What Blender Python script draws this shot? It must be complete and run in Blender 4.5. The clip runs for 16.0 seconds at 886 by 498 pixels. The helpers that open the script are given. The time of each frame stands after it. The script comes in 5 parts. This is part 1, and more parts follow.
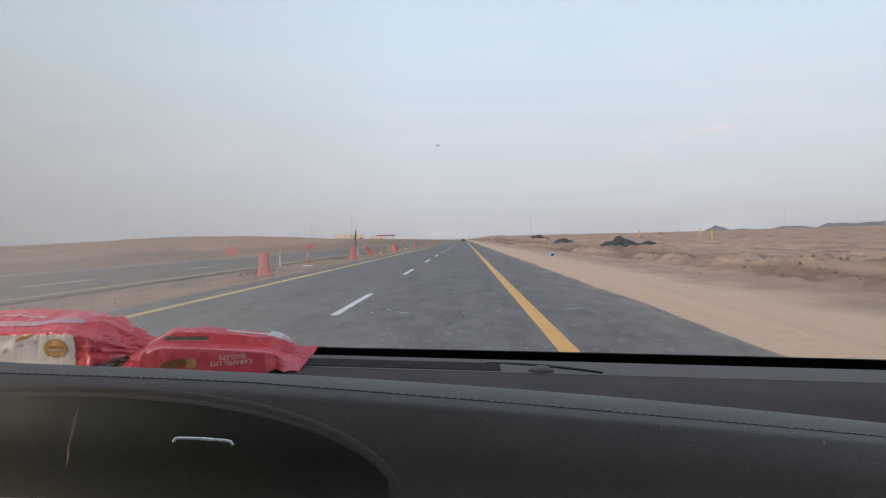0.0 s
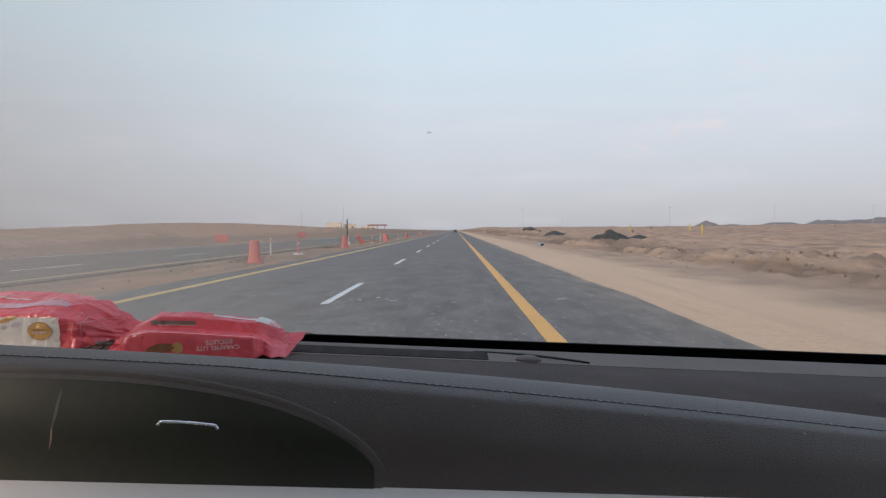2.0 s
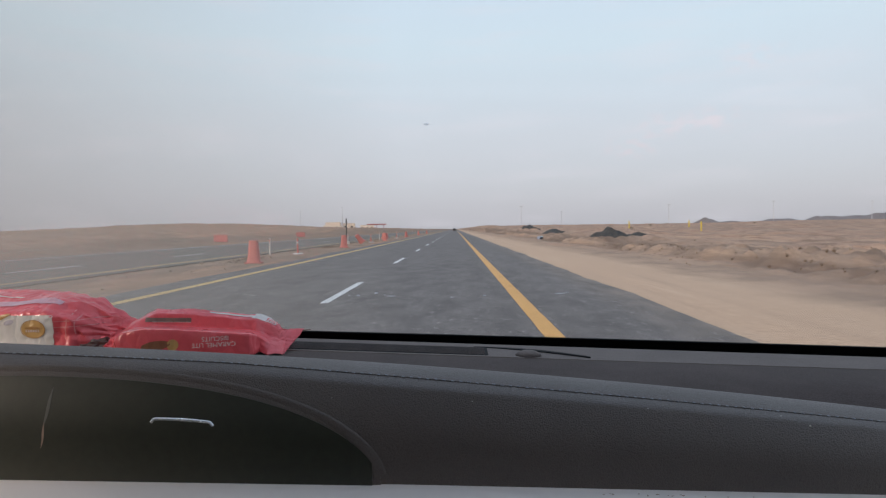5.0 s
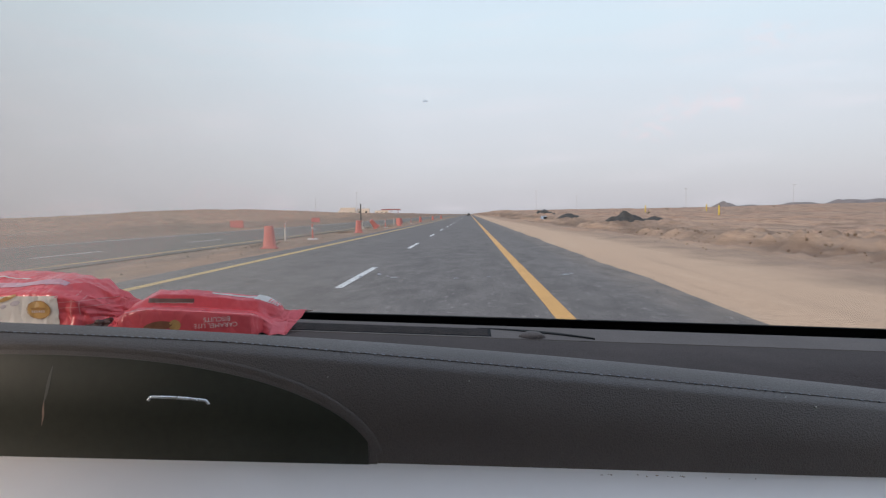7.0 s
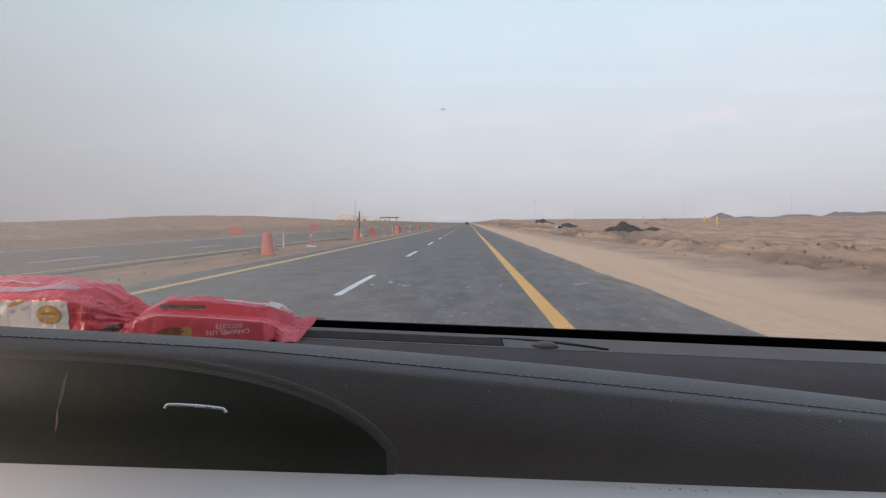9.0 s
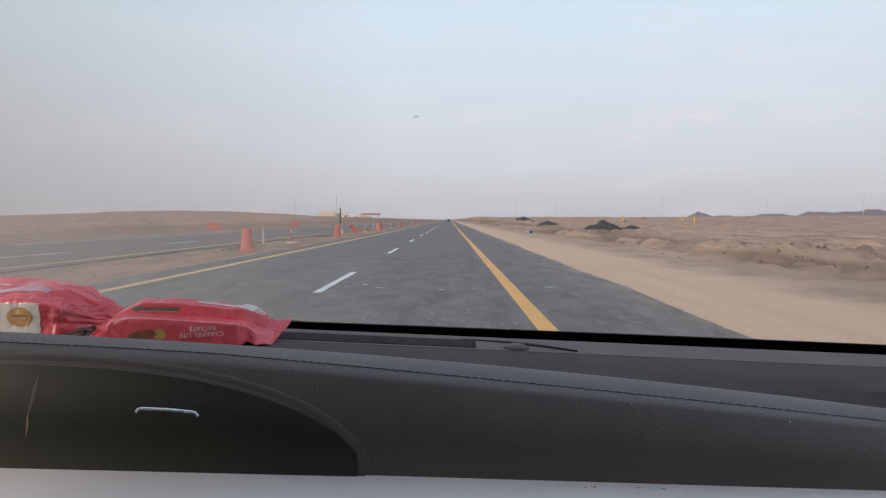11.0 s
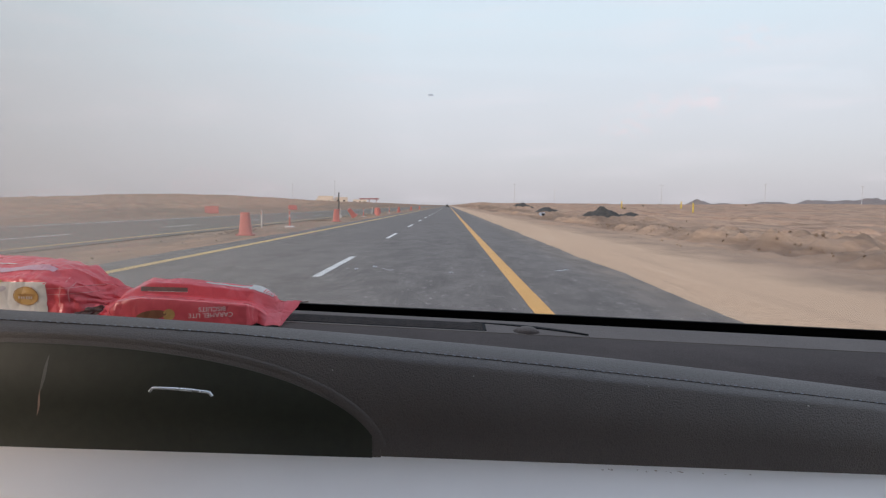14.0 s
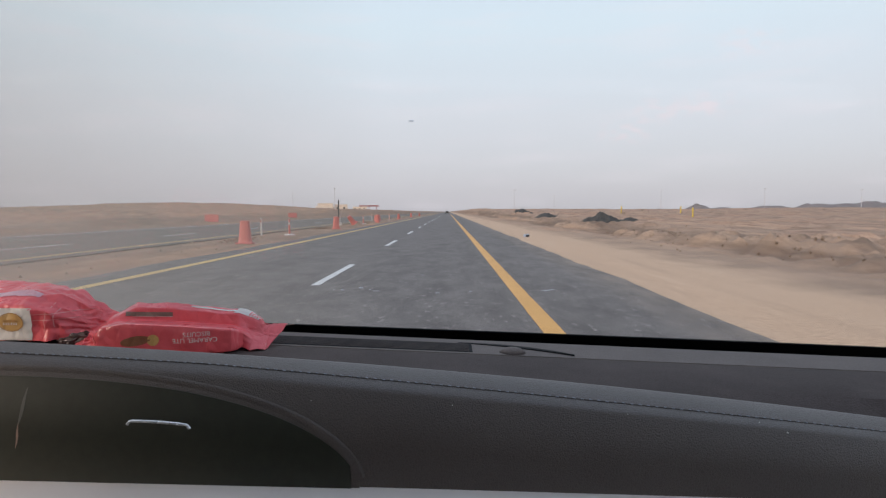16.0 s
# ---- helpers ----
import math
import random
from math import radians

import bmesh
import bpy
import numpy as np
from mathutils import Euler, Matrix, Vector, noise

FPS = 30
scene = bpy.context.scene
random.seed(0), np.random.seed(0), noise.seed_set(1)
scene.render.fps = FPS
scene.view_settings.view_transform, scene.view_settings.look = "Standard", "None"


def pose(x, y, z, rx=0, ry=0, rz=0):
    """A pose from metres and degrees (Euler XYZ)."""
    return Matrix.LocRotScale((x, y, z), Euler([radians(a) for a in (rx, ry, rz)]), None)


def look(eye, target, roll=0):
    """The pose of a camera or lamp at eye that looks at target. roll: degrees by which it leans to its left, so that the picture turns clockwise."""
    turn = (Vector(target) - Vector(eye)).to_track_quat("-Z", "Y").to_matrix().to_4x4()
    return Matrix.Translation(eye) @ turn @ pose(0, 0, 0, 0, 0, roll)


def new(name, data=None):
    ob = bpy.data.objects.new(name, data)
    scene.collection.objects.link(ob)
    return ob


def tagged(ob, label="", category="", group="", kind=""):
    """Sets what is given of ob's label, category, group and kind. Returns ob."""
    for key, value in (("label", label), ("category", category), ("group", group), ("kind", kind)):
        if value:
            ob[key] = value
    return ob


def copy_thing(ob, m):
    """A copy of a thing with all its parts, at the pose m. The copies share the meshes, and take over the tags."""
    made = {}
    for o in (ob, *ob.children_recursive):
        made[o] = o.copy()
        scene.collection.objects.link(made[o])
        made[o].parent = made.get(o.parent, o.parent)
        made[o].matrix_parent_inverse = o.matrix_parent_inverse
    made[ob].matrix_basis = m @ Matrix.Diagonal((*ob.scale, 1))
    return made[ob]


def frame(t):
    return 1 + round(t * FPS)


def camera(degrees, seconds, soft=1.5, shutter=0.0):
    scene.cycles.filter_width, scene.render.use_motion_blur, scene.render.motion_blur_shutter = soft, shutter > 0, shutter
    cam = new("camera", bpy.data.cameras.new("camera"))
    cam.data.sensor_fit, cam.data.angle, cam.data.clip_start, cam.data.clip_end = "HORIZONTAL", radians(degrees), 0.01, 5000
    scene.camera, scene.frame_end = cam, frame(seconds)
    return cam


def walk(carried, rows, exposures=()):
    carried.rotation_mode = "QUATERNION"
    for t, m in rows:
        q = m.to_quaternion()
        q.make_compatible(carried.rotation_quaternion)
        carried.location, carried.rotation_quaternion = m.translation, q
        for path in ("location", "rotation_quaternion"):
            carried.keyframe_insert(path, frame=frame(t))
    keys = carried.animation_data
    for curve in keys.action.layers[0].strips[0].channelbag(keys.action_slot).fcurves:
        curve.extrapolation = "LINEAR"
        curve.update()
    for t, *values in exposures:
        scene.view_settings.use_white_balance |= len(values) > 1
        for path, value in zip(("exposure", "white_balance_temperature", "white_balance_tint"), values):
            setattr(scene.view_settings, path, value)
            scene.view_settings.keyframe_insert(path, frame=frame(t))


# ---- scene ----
cam = camera(76.0, 16.0, soft=1.3)
PATH = [
    (0.0, pose(0.0048, -0.0134, 1.3458, 89.077, 1.425, 2.201)),
    (0.5, pose(-0.0057, -0.0126, 1.3518, 89.751, 1.218, 1.095)),
    (1.0, pose(-0.0018, -0.0044, 1.3360, 89.047, 0.906, 1.019)),
    (1.5, pose(0.0038, -0.0032, 1.3323, 87.902, 0.588, 1.152)),
    (2.0, pose(0.0069, -0.0120, 1.3428, 88.114, 0.463, 1.359)),
    (2.5, pose(0.0003, -0.0117, 1.3410, 88.386, 0.917, 1.597)),
    (3.0, pose(0.0085, -0.0106, 1.3427, 88.960, 1.130, 1.682)),
    (3.5, pose(0.0051, -0.0093, 1.3444, 89.319, 1.183, 1.664)),
    (4.0, pose(0.0056, -0.0029, 1.3299, 88.869, 0.863, 1.263)),
    (6.3, pose(0.0299, -0.0036, 1.3469, 87.628, 1.100, 1.503)),
    (6.5, pose(0.0378, 0.0010, 1.3327, 87.534, 1.258, 1.859)),
    (7.0, pose(0.0231, 0.0051, 1.3302, 86.507, 1.104, 2.722)),
    (7.5, pose(0.0062, 0.0067, 1.3253, 86.553, 0.179, 2.154)),
    (8.0, pose(-0.0044, 0.0065, 1.3238, 86.948, -0.160, 1.977)),
    (8.5, pose(0.0105, 0.0039, 1.3257, 87.373, -0.165, 2.222)),
    (9.0, pose(0.0035, 0.0077, 1.3302, 87.360, 0.512, 2.563)),
    (11.3, pose(0.0144, -0.0044, 1.3393, 86.894, -0.072, 0.483)),
    (11.5, pose(0.0101, 0.0080, 1.3227, 86.313, -0.367, 0.559)),
    (12.0, pose(0.0293, 0.0095, 1.3236, 85.248, -0.671, 0.617)),
    (12.5, pose(0.0153, 0.0140, 1.3192, 84.739, -0.578, 0.639)),
    (13.0, pose(0.0133, 0.0089, 1.3344, 85.022, -0.815, 0.555)),
    (13.5, pose(0.0047, 0.0023, 1.3432, 85.436, -0.474, 0.612)),
    (14.0, pose(-0.0025, 0.0035, 1.3343, 85.580, -0.353, 0.554)),
    (14.5, pose(0.0135, 0.0096, 1.3243, 85.556, -0.321, 0.680)),
    (15.0, pose(0.0284, 0.0078, 1.3325, 85.618, -0.227, 0.815)),
    (15.5, pose(0.0128, 0.0049, 1.3476, 85.845, -0.107, 0.730)),
    (16.0, pose(0.0169, 0.0039, 1.3540, 86.225, 0.112, 0.542)),
]
walk(cam, PATH, exposures=[(0.0, 0.03, 6520, 9.5), (3.0, 0.04, 6520, 9.5), (4.2, -0.04, 6500, 9.5), (6.5, 0.13, 6600, 10.5), (9.2, 0.09, 6580, 10.5), (11.5, 0.06, 6600, 11.0), (14.5, 0.12, 6680, 11.5), (16.0, 0.10, 6660, 11.0)])

from mathutils.bvhtree import BVHTree

# ---------------------------------------------------------------- light
world = bpy.data.worlds.new("world")
scene.world = world
world.use_nodes = True
wn, wl = world.node_tree.nodes, world.node_tree.links
wn.clear()
SUN_EL, SUN_AZ = 21.0, 227.0      # low hazy sun behind the car, on the driver's side
coords = wn.new("ShaderNodeTexCoord")
split = wn.new("ShaderNodeSeparateXYZ")
wl.new(coords.outputs["Generated"], split.inputs[0])
ramp = wn.new("ShaderNodeValToRGB")
wl.new(split.outputs["Z"], ramp.inputs[0])
stops = [(0.0, (0.465, 0.462, 0.508)), (0.05, (0.495, 0.497, 0.553)), (0.16, (0.560, 0.582, 0.635)),
         (0.30, (0.585, 0.682, 0.755)), (0.5, (0.57, 0.69, 0.83)), (1.0, (0.46, 0.58, 0.78))]
el = ramp.color_ramp.elements
el[0].position, el[0].color = stops[0][0], (*stops[0][1], 1)
el[1].position, el[1].color = stops[-1][0], (*stops[-1][1], 1)
for p, c in stops[1:-1]:
    e = el.new(p)
    e.color = (*c, 1)
sky = wn.new("ShaderNodeTexSky")
sky.sky_type, sky.sun_disc = "NISHITA", False
sky.sun_elevation, sky.sun_rotation = radians(SUN_EL), radians(SUN_AZ)
sky.dust_density = 3.0
dim = wn.new("ShaderNodeVectorMath")
dim.operation = "SCALE"
dim.inputs["Scale"].default_value = 0.12
wl.new(sky.outputs[0], dim.inputs[0])
haze = wn.new("ShaderNodeMix")
haze.data_type = "RGBA"
haze.inputs["Factor"].default_value = 0.85
wl.new(dim.outputs[0], haze.inputs["A"])
wl.new(ramp.outputs[0], haze.inputs["B"])
# thin pink streaks of cloud
stretch = wn.new("ShaderNodeMapping")
stretch.inputs["Scale"].default_value = (3.0, 3.0, 22.0)
wl.new(coords.outputs["Generated"], stretch.inputs[0])
wisps = wn.new("ShaderNodeTexNoise")
wisps.inputs["Scale"].default_value = 1.7
wisps.inputs["Detail"].default_value = 5.0
wl.new(stretch.outputs[0], wisps.inputs[0])
thin = wn.new("ShaderNodeMapRange")
thin.inputs["From Min"].default_value, thin.inputs["From Max"].default_value = 0.52, 0.78
thin.inputs["To Max"].default_value = 0.26
wl.new(wisps.outputs[0], thin.inputs["Value"])
cloud = wn.new("ShaderNodeMix")
cloud.data_type = "RGBA"
wl.new(thin.outputs[0], cloud.inputs["Factor"])
wl.new(haze.outputs["Result"], cloud.inputs["A"])
cloud.inputs["B"].default_value = (0.70, 0.66, 0.72, 1)
# small pink puffs low on one side
puff_sum = cloud.outputs["Result"]
for way in ((0.335, 0.928, 0.160), (0.405, 0.898, 0.165), (0.44, 0.86, 0.25), (0.29, 0.945, 0.13)):
    apart = wn.new("ShaderNodeVectorMath")
    apart.operation = "DISTANCE"
    squash = wn.new("ShaderNodeVectorMath")
    squash.operation = "MULTIPLY"
    squash.inputs[1].default_value = (1, 1, 2.2)
    wl.new(coords.outputs["Generated"], squash.inputs[0])
    wl.new(squash.outputs[0], apart.inputs[0])
    apart.inputs[1].default_value = (way[0], way[1], way[2] * 2.2)
    near = wn.new("ShaderNodeMapRange")
    near.inputs["From Min"].default_value, near.inputs["From Max"].default_value = 0.058, 0.0
    near.inputs["To Max"].default_value = 1.0
    wl.new(apart.outputs["Value"], near.inputs["Value"])
    ragged = wn.new("ShaderNodeTexNoise")
    ragged.inputs["Scale"].default_value, ragged.inputs["Detail"].default_value = 48.0, 6.0
    wl.new(squash.outputs[0], ragged.inputs[0])
    cut = wn.new("ShaderNodeMapRange")
    cut.inputs["From Min"].default_value, cut.inputs["From Max"].default_value = 0.46, 0.60
    cut.inputs["To Max"].default_value = 0.42
    wl.new(ragged.outputs[0], cut.inputs["Value"])
    both = wn.new("ShaderNodeMath")
    both.operation = "MULTIPLY"
    wl.new(near.outputs[0], both.inputs[0])
    wl.new(cut.outputs[0], both.inputs[1])
    pink = wn.new("ShaderNodeMix")
    pink.data_type = "RGBA"
    wl.new(both.outputs[0], pink.inputs["Factor"])
    wl.new(puff_sum, pink.inputs["A"])
    pink.inputs["B"].default_value = (0.76, 0.62, 0.66, 1)
    puff_sum = pink.outputs["Result"]
back = wn.new("ShaderNodeBackground")
back.inputs["Strength"].default_value = 1.28
wl.new(puff_sum, back.inputs[0])
wout = wn.new("ShaderNodeOutputWorld")
wl.new(back.outputs[0], wout.inputs[0])

sun = new("sun", bpy.data.lights.new("sun", "SUN"))
sun.data.energy, sun.data.angle, sun.data.color = 1.7, radians(12), (1.0, 0.83, 0.68)
a, e = radians(SUN_AZ), radians(SUN_EL)
sun.matrix_world = look((0, 0, 40), Vector((0, 0, 40)) - Vector((math.sin(a) * math.cos(e), math.cos(a) * math.cos(e), math.sin(e))))

# ---------------------------------------------------------------- materials


def nodes_of(name):
    m = bpy.data.materials.new(name)
    m.use_nodes = True
    return m, m.node_tree.nodes, m.node_tree.links, m.node_tree.nodes["Principled BSDF"]


def noise_tex(n, l, scale, detail=4.0, rough=0.55, vec=None):
    t = n.new("ShaderNodeTexNoise")
    t.inputs["Scale"].default_value, t.inputs["Detail"].default_value = scale, detail
    t.inputs["Roughness"].default_value = rough
    if vec is not None:
        l.new(vec, t.inputs["Vector"])
    return t.outputs[0]


def remap(n, l, value, lo, hi, to_lo=0.0, to_hi=1.0):
    r = n.new("ShaderNodeMapRange")
    for key, v in (("From Min", lo), ("From Max", hi), ("To Min", to_lo), ("To Max", to_hi)):
        r.inputs[key].default_value = v
    l.new(value, r.inputs["Value"])
    return r.outputs[0]


def mix_rgb(n, l, fac, a, b):
    m = n.new("ShaderNodeMix")
    m.data_type = "RGBA"
    if isinstance(fac, float):
        m.inputs["Factor"].default_value = fac
    else:
        l.new(fac, m.inputs["Factor"])
    for key, v in (("A", a), ("B", b)):
        if isinstance(v, tuple):
            m.inputs[key].default_value = (*v[:3], 1)
        else:
            l.new(v, m.inputs[key])
    return m.outputs["Result"]


def position(n):
    return n.new("ShaderNodeNewGeometry").outputs["Position"]


def bump(n, l, bsdf, height, strength, distance):
    b = n.new("ShaderNodeBump")
    b.inputs["Strength"].default_value, b.inputs["Distance"].default_value = strength, distance
    l.new(height, b.inputs["Height"])
    l.new(b.outputs[0], bsdf.inputs["Normal"])
    return b


def surface(name, base, other, scale, rough=0.7, fine=None, metallic=0.0, bump_strength=0.3, bump_distance=0.002, spread=(0.35, 0.68), rough_var=0.1, spec=0.5):
    """A mottled surface: two tones, coarse and fine, with a fine relief."""
    m, n, l, b = nodes_of(name)
    p = position(n)
    coarse = noise_tex(n, l, scale, 6.0, 0.6, p)
    small = noise_tex(n, l, fine or scale * 14, 3.0, 0.6, p)
    tone = mix_rgb(n, l, remap(n, l, coarse, *spread), base, other)
    grain = mix_rgb(n, l, remap(n, l, small, 0.3, 0.7, 0.0, 0.45), tone, tuple(0.6 * x for x in base))
    l.new(grain, b.inputs["Base Color"])
    l.new(remap(n, l, coarse, 0.3, 0.7, rough - rough_var, min(1.0, rough + rough_var)), b.inputs["Roughness"])
    b.inputs["Metallic"].default_value = metallic
    b.inputs["Specular IOR Level"].default_value = spec
    bump(n, l, b, small, bump_strength, bump_distance)
    return m


def leather(name, base, grain_scale, rough, tint, strength=0.5, spec=0.3):
    m, n, l, b = nodes_of(name)
    p = position(n)
    cell = n.new("ShaderNodeTexVoronoi")
    cell.feature = "SMOOTH_F1"
    cell.inputs["Scale"].default_value = grain_scale
    warp = n.new("ShaderNodeVectorMath")
    warp.operation = "ADD"
    wob = n.new("ShaderNodeTexNoise")
    wob.inputs["Scale"].default_value = grain_scale * 0.4
    l.new(p, wob.inputs["Vector"])
    sc = n.new("ShaderNodeVectorMath")
    sc.operation = "SCALE"
    sc.inputs["Scale"].default_value = 0.004
    l.new(wob.outputs["Color"], sc.inputs[0])
    l.new(p, warp.inputs[0])
    l.new(sc.outputs[0], warp.inputs[1])
    l.new(warp.outputs[0], cell.inputs["Vector"])
    dust = noise_tex(n, l, 9.0, 6.0, 0.65, p)
    tone = mix_rgb(n, l, remap(n, l, dust, 0.4, 0.75), base, tint)
    l.new(mix_rgb(n, l, remap(n, l, cell.outputs[0], 0.1, 0.7, 0.0, 0.4), tone, tuple(0.5 * x for x in base)), b.inputs["Base Color"])
    l.new(remap(n, l, dust, 0.3, 0.7, rough - 0.06, rough + 0.1), b.inputs["Roughness"])
    b.inputs["Specular IOR Level"].default_value = spec
    bump(n, l, b, cell.outputs[0], strength, 0.0018)
    return m


def satin(name, base, other, rough, metallic):
    """Smooth satin paint with a faint slow drift of tone."""
    m, n, l, b = nodes_of(name)
    p = position(n)
    drift = noise_tex(n, l, 6.0, 3.0, 0.5, p)
    l.new(mix_rgb(n, l, remap(n, l, drift, 0.35, 0.65), base, other), b.inputs["Base Color"])
    sheen = noise_tex(n, l, 40.0, 4.0, 0.6, p)
    l.new(remap(n, l, sheen, 0.3, 0.7, rough - 0.05, rough + 0.08), b.inputs["Roughness"])
    b.inputs["Metallic"].default_value = metallic
    return m


def asphalt_material(name, dark, light):
    m, n, l, b = nodes_of(name)
    p = position(n)
    track = n.new("ShaderNodeMapping")
    track.inputs["Scale"].default_value = (1.0, 0.12, 1.0)
    l.new(p, track.inputs[0])
    near = n.new("ShaderNodeMapping")
    near.inputs["Scale"].default_value = (1.0, 0.42, 1.0)
    l.new(p, near.inputs[0])
    long = noise_tex(n, l, 0.9, 6.0, 0.6, track.outputs[0])
    patch = noise_tex(n, l, 2.0, 8.0, 0.74, near.outputs[0])
    stone = noise_tex(n, l, 70.0, 2.0, 0.7, p)
    speck = noise_tex(n, l, 9.0, 4.0, 0.7, near.outputs[0])
    c = mix_rgb(n, l, remap(n, l, patch, 0.40, 0.62), dark, light)
    c = mix_rgb(n, l, remap(n, l, long, 0.45, 0.75, 0.0, 0.6), c, tuple(1.15 * x for x in light))
    c = mix_rgb(n, l, remap(n, l, speck, 0.58, 0.66, 0.0, 0.75), c, tuple(1.9 * x for x in light))
    grit = noise_tex(n, l, 8.0, 5.0, 0.75, near.outputs[0])
    c = mix_rgb(n, l, remap(n, l, grit, 0.42, 0.62, 0.0, 0.55), c, tuple(0.62 * x for x in dark))
    c = mix_rgb(n, l, remap(n, l, stone, 0.35, 0.7, 0.0, 0.5), c, tuple(0.55 * x for x in dark))
    xyz = n.new("ShaderNodeSeparateXYZ")
    l.new(p, xyz.inputs[0])
    blown = n.new("ShaderNodeMath")
    blown.operation = "MULTIPLY"
    l.new(remap(n, l, xyz.outputs["X"], 2.5, 3.6), blown.inputs[0])
    l.new(remap(n, l, patch, 0.38, 0.70, 0.05, 0.45), blown.inputs[1])
    c = mix_rgb(n, l, blown.outputs[0], c, (0.46, 0.34, 0.24))
    l.new(c, b.inputs["Base Color"])
    b.inputs["Roughness"].default_value = 0.82
    b.inputs["Specular IOR Level"].default_value = 0.3
    bump(n, l, b, stone, 0.6, 0.006)
    return m


def ground_material():
    m, n, l, b = nodes_of("desert_soil")
    p = position(n)
    xyz = n.new("ShaderNodeSeparateXYZ")
    l.new(p, xyz.inputs[0])
    wide = noise_tex(n, l, 0.06, 6.0, 0.6, p)
    mid = noise_tex(n, l, 0.45, 6.0, 0.65, p)
    fine = noise_tex(n, l, 14.0, 4.0, 0.7, p)
    far = noise_tex(n, l, 0.012, 5.0, 0.6, p)
    soil = mix_rgb(n, l, remap(n, l, wide, 0.44, 0.62, 0.0, 0.8), SOIL, SOIL_PALE)
    soil = mix_rgb(n, l, remap(n, l, mid, 0.48, 0.58, 0.0, 0.9), soil, SOIL_DARK)
    soil = mix_rgb(n, l, remap(n, l, far, 0.5, 0.7, 0.0, 0.7), soil, SOIL_RED)
    clod = noise_tex(n, l, 2.6, 6.0, 0.75, p)
    soil = mix_rgb(n, l, remap(n, l, clod, 0.50, 0.64, 0.0, 0.35), soil, SOIL_DARK)
    soil = mix_rgb(n, l, remap(n, l, clod, 0.46, 0.32, 0.0, 0.22), soil, SOIL_PALE)
    # long streaks left by the grader, parallel to the road
    drawn = n.new("ShaderNodeMapping")
    drawn.inputs["Scale"].default_value = (0.55, 0.05, 1.0)
    l.new(p, drawn.inputs[0])
    streak = noise_tex(n, l, 1.0, 5.0, 0.6, drawn.outputs[0])
    soil = mix_rgb(n, l, remap(n, l, streak, 0.52, 0.66, 0.0, 0.75), soil, (0.29, 0.217, 0.163))
    soil = mix_rgb(n, l, remap(n, l, streak, 0.44, 0.30, 0.0, 0.7), soil, (0.56, 0.36, 0.23))
    # darker compacted soil of the median and the far bank
    median = remap(n, l, xyz.outputs["X"], -8.2, -7.4, 0.8, 0.0)
    reach = n.new("ShaderNodeMath")
    reach.operation = "MULTIPLY"
    l.new(median, reach.inputs[0])
    l.new(remap(n, l, xyz.outputs["X"], -44.0, -30.0, 0.25, 1.0), reach.inputs[1])
    soil = mix_rgb(n, l, reach.outputs[0], soil, (0.228, 0.166, 0.126))
    # broad mottling of red-brown, grey and pale ground
    drawn = n.new("ShaderNodeMapping")
    drawn.inputs["Scale"].default_value = (0.26, 0.032, 1.0)
    drawn.inputs["Rotation"].default_value = (0, 0, 0.12)
    l.new(p, drawn.inputs[0])
    mottle = noise_tex(n, l, 1.0, 9.0, 0.72, drawn.outputs[0])
    # grey-brown scraped strip along the verge
    shift = n.new("ShaderNodeMath")
    shift.operation = "MULTIPLY_ADD"
    shift.inputs[1].default_value = 9.0
    l.new(streak, shift.inputs[0])
    l.new(xyz.outputs["X"], shift.inputs[2])
    inner = remap(n, l, shift.outputs[0], 9.0, 11.0)
    outer = remap(n, l, shift.outputs[0], 14.0, 19.0, 0.6, 0.1)
    scraped = n.new("ShaderNodeMath")
    scraped.operation = "MULTIPLY"
    l.new(inner, scraped.inputs[0])
    l.new(outer, scraped.inputs[1])
    soil = mix_rgb(n, l, scraped.outputs[0], soil, (0.40, 0.30, 0.222))
    soil = mix_rgb(n, l, remap(n, l, mottle, 0.51, 0.43, 0.0, 0.6), soil, (0.32, 0.225, 0.168))
    soil = mix_rgb(n, l, remap(n, l, mottle, 0.53, 0.60, 0.0, 0.6), soil, (0.455, 0.266, 0.170))
    soil = mix_rgb(n, l, remap(n, l, mottle, 0.62, 0.70, 0.0, 0.6), soil, (0.58, 0.40, 0.275))
    # stony patches and thin drifts over the plain
    flat = n.new("ShaderNodeMapping")
    flat.inputs["Scale"].default_value = (0.9, 0.30, 1.0)
    l.new(p, flat.inputs[0])
    stony = noise_tex(n, l, 1.3, 8.0, 0.78, flat.outputs[0])
    soil = mix_rgb(n, l, remap(n, l, stony, 0.52, 0.62, 0.0, 0.35), soil, (0.225, 0.155, 0.118))
    soil = mix_rgb(n, l, remap(n, l, stony, 0.46, 0.36, 0.0, 0.5), soil, (0.56, 0.385, 0.28))
    # darker brown band along the low bank, broken into patches
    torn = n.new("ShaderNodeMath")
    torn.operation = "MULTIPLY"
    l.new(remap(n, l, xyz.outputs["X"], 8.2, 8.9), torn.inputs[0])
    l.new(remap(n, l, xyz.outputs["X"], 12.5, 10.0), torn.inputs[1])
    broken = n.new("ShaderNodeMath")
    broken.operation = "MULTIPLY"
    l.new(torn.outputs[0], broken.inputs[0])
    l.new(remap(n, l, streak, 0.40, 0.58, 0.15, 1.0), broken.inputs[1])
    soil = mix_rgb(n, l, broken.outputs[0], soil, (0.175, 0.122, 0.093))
    # graded pale sand next to the asphalt
    edge = n.new("ShaderNodeMath")
    edge.operation = "MULTIPLY_ADD"
    edge.inputs[1].default_value = 2.2
    l.new(mid, edge.inputs[0])
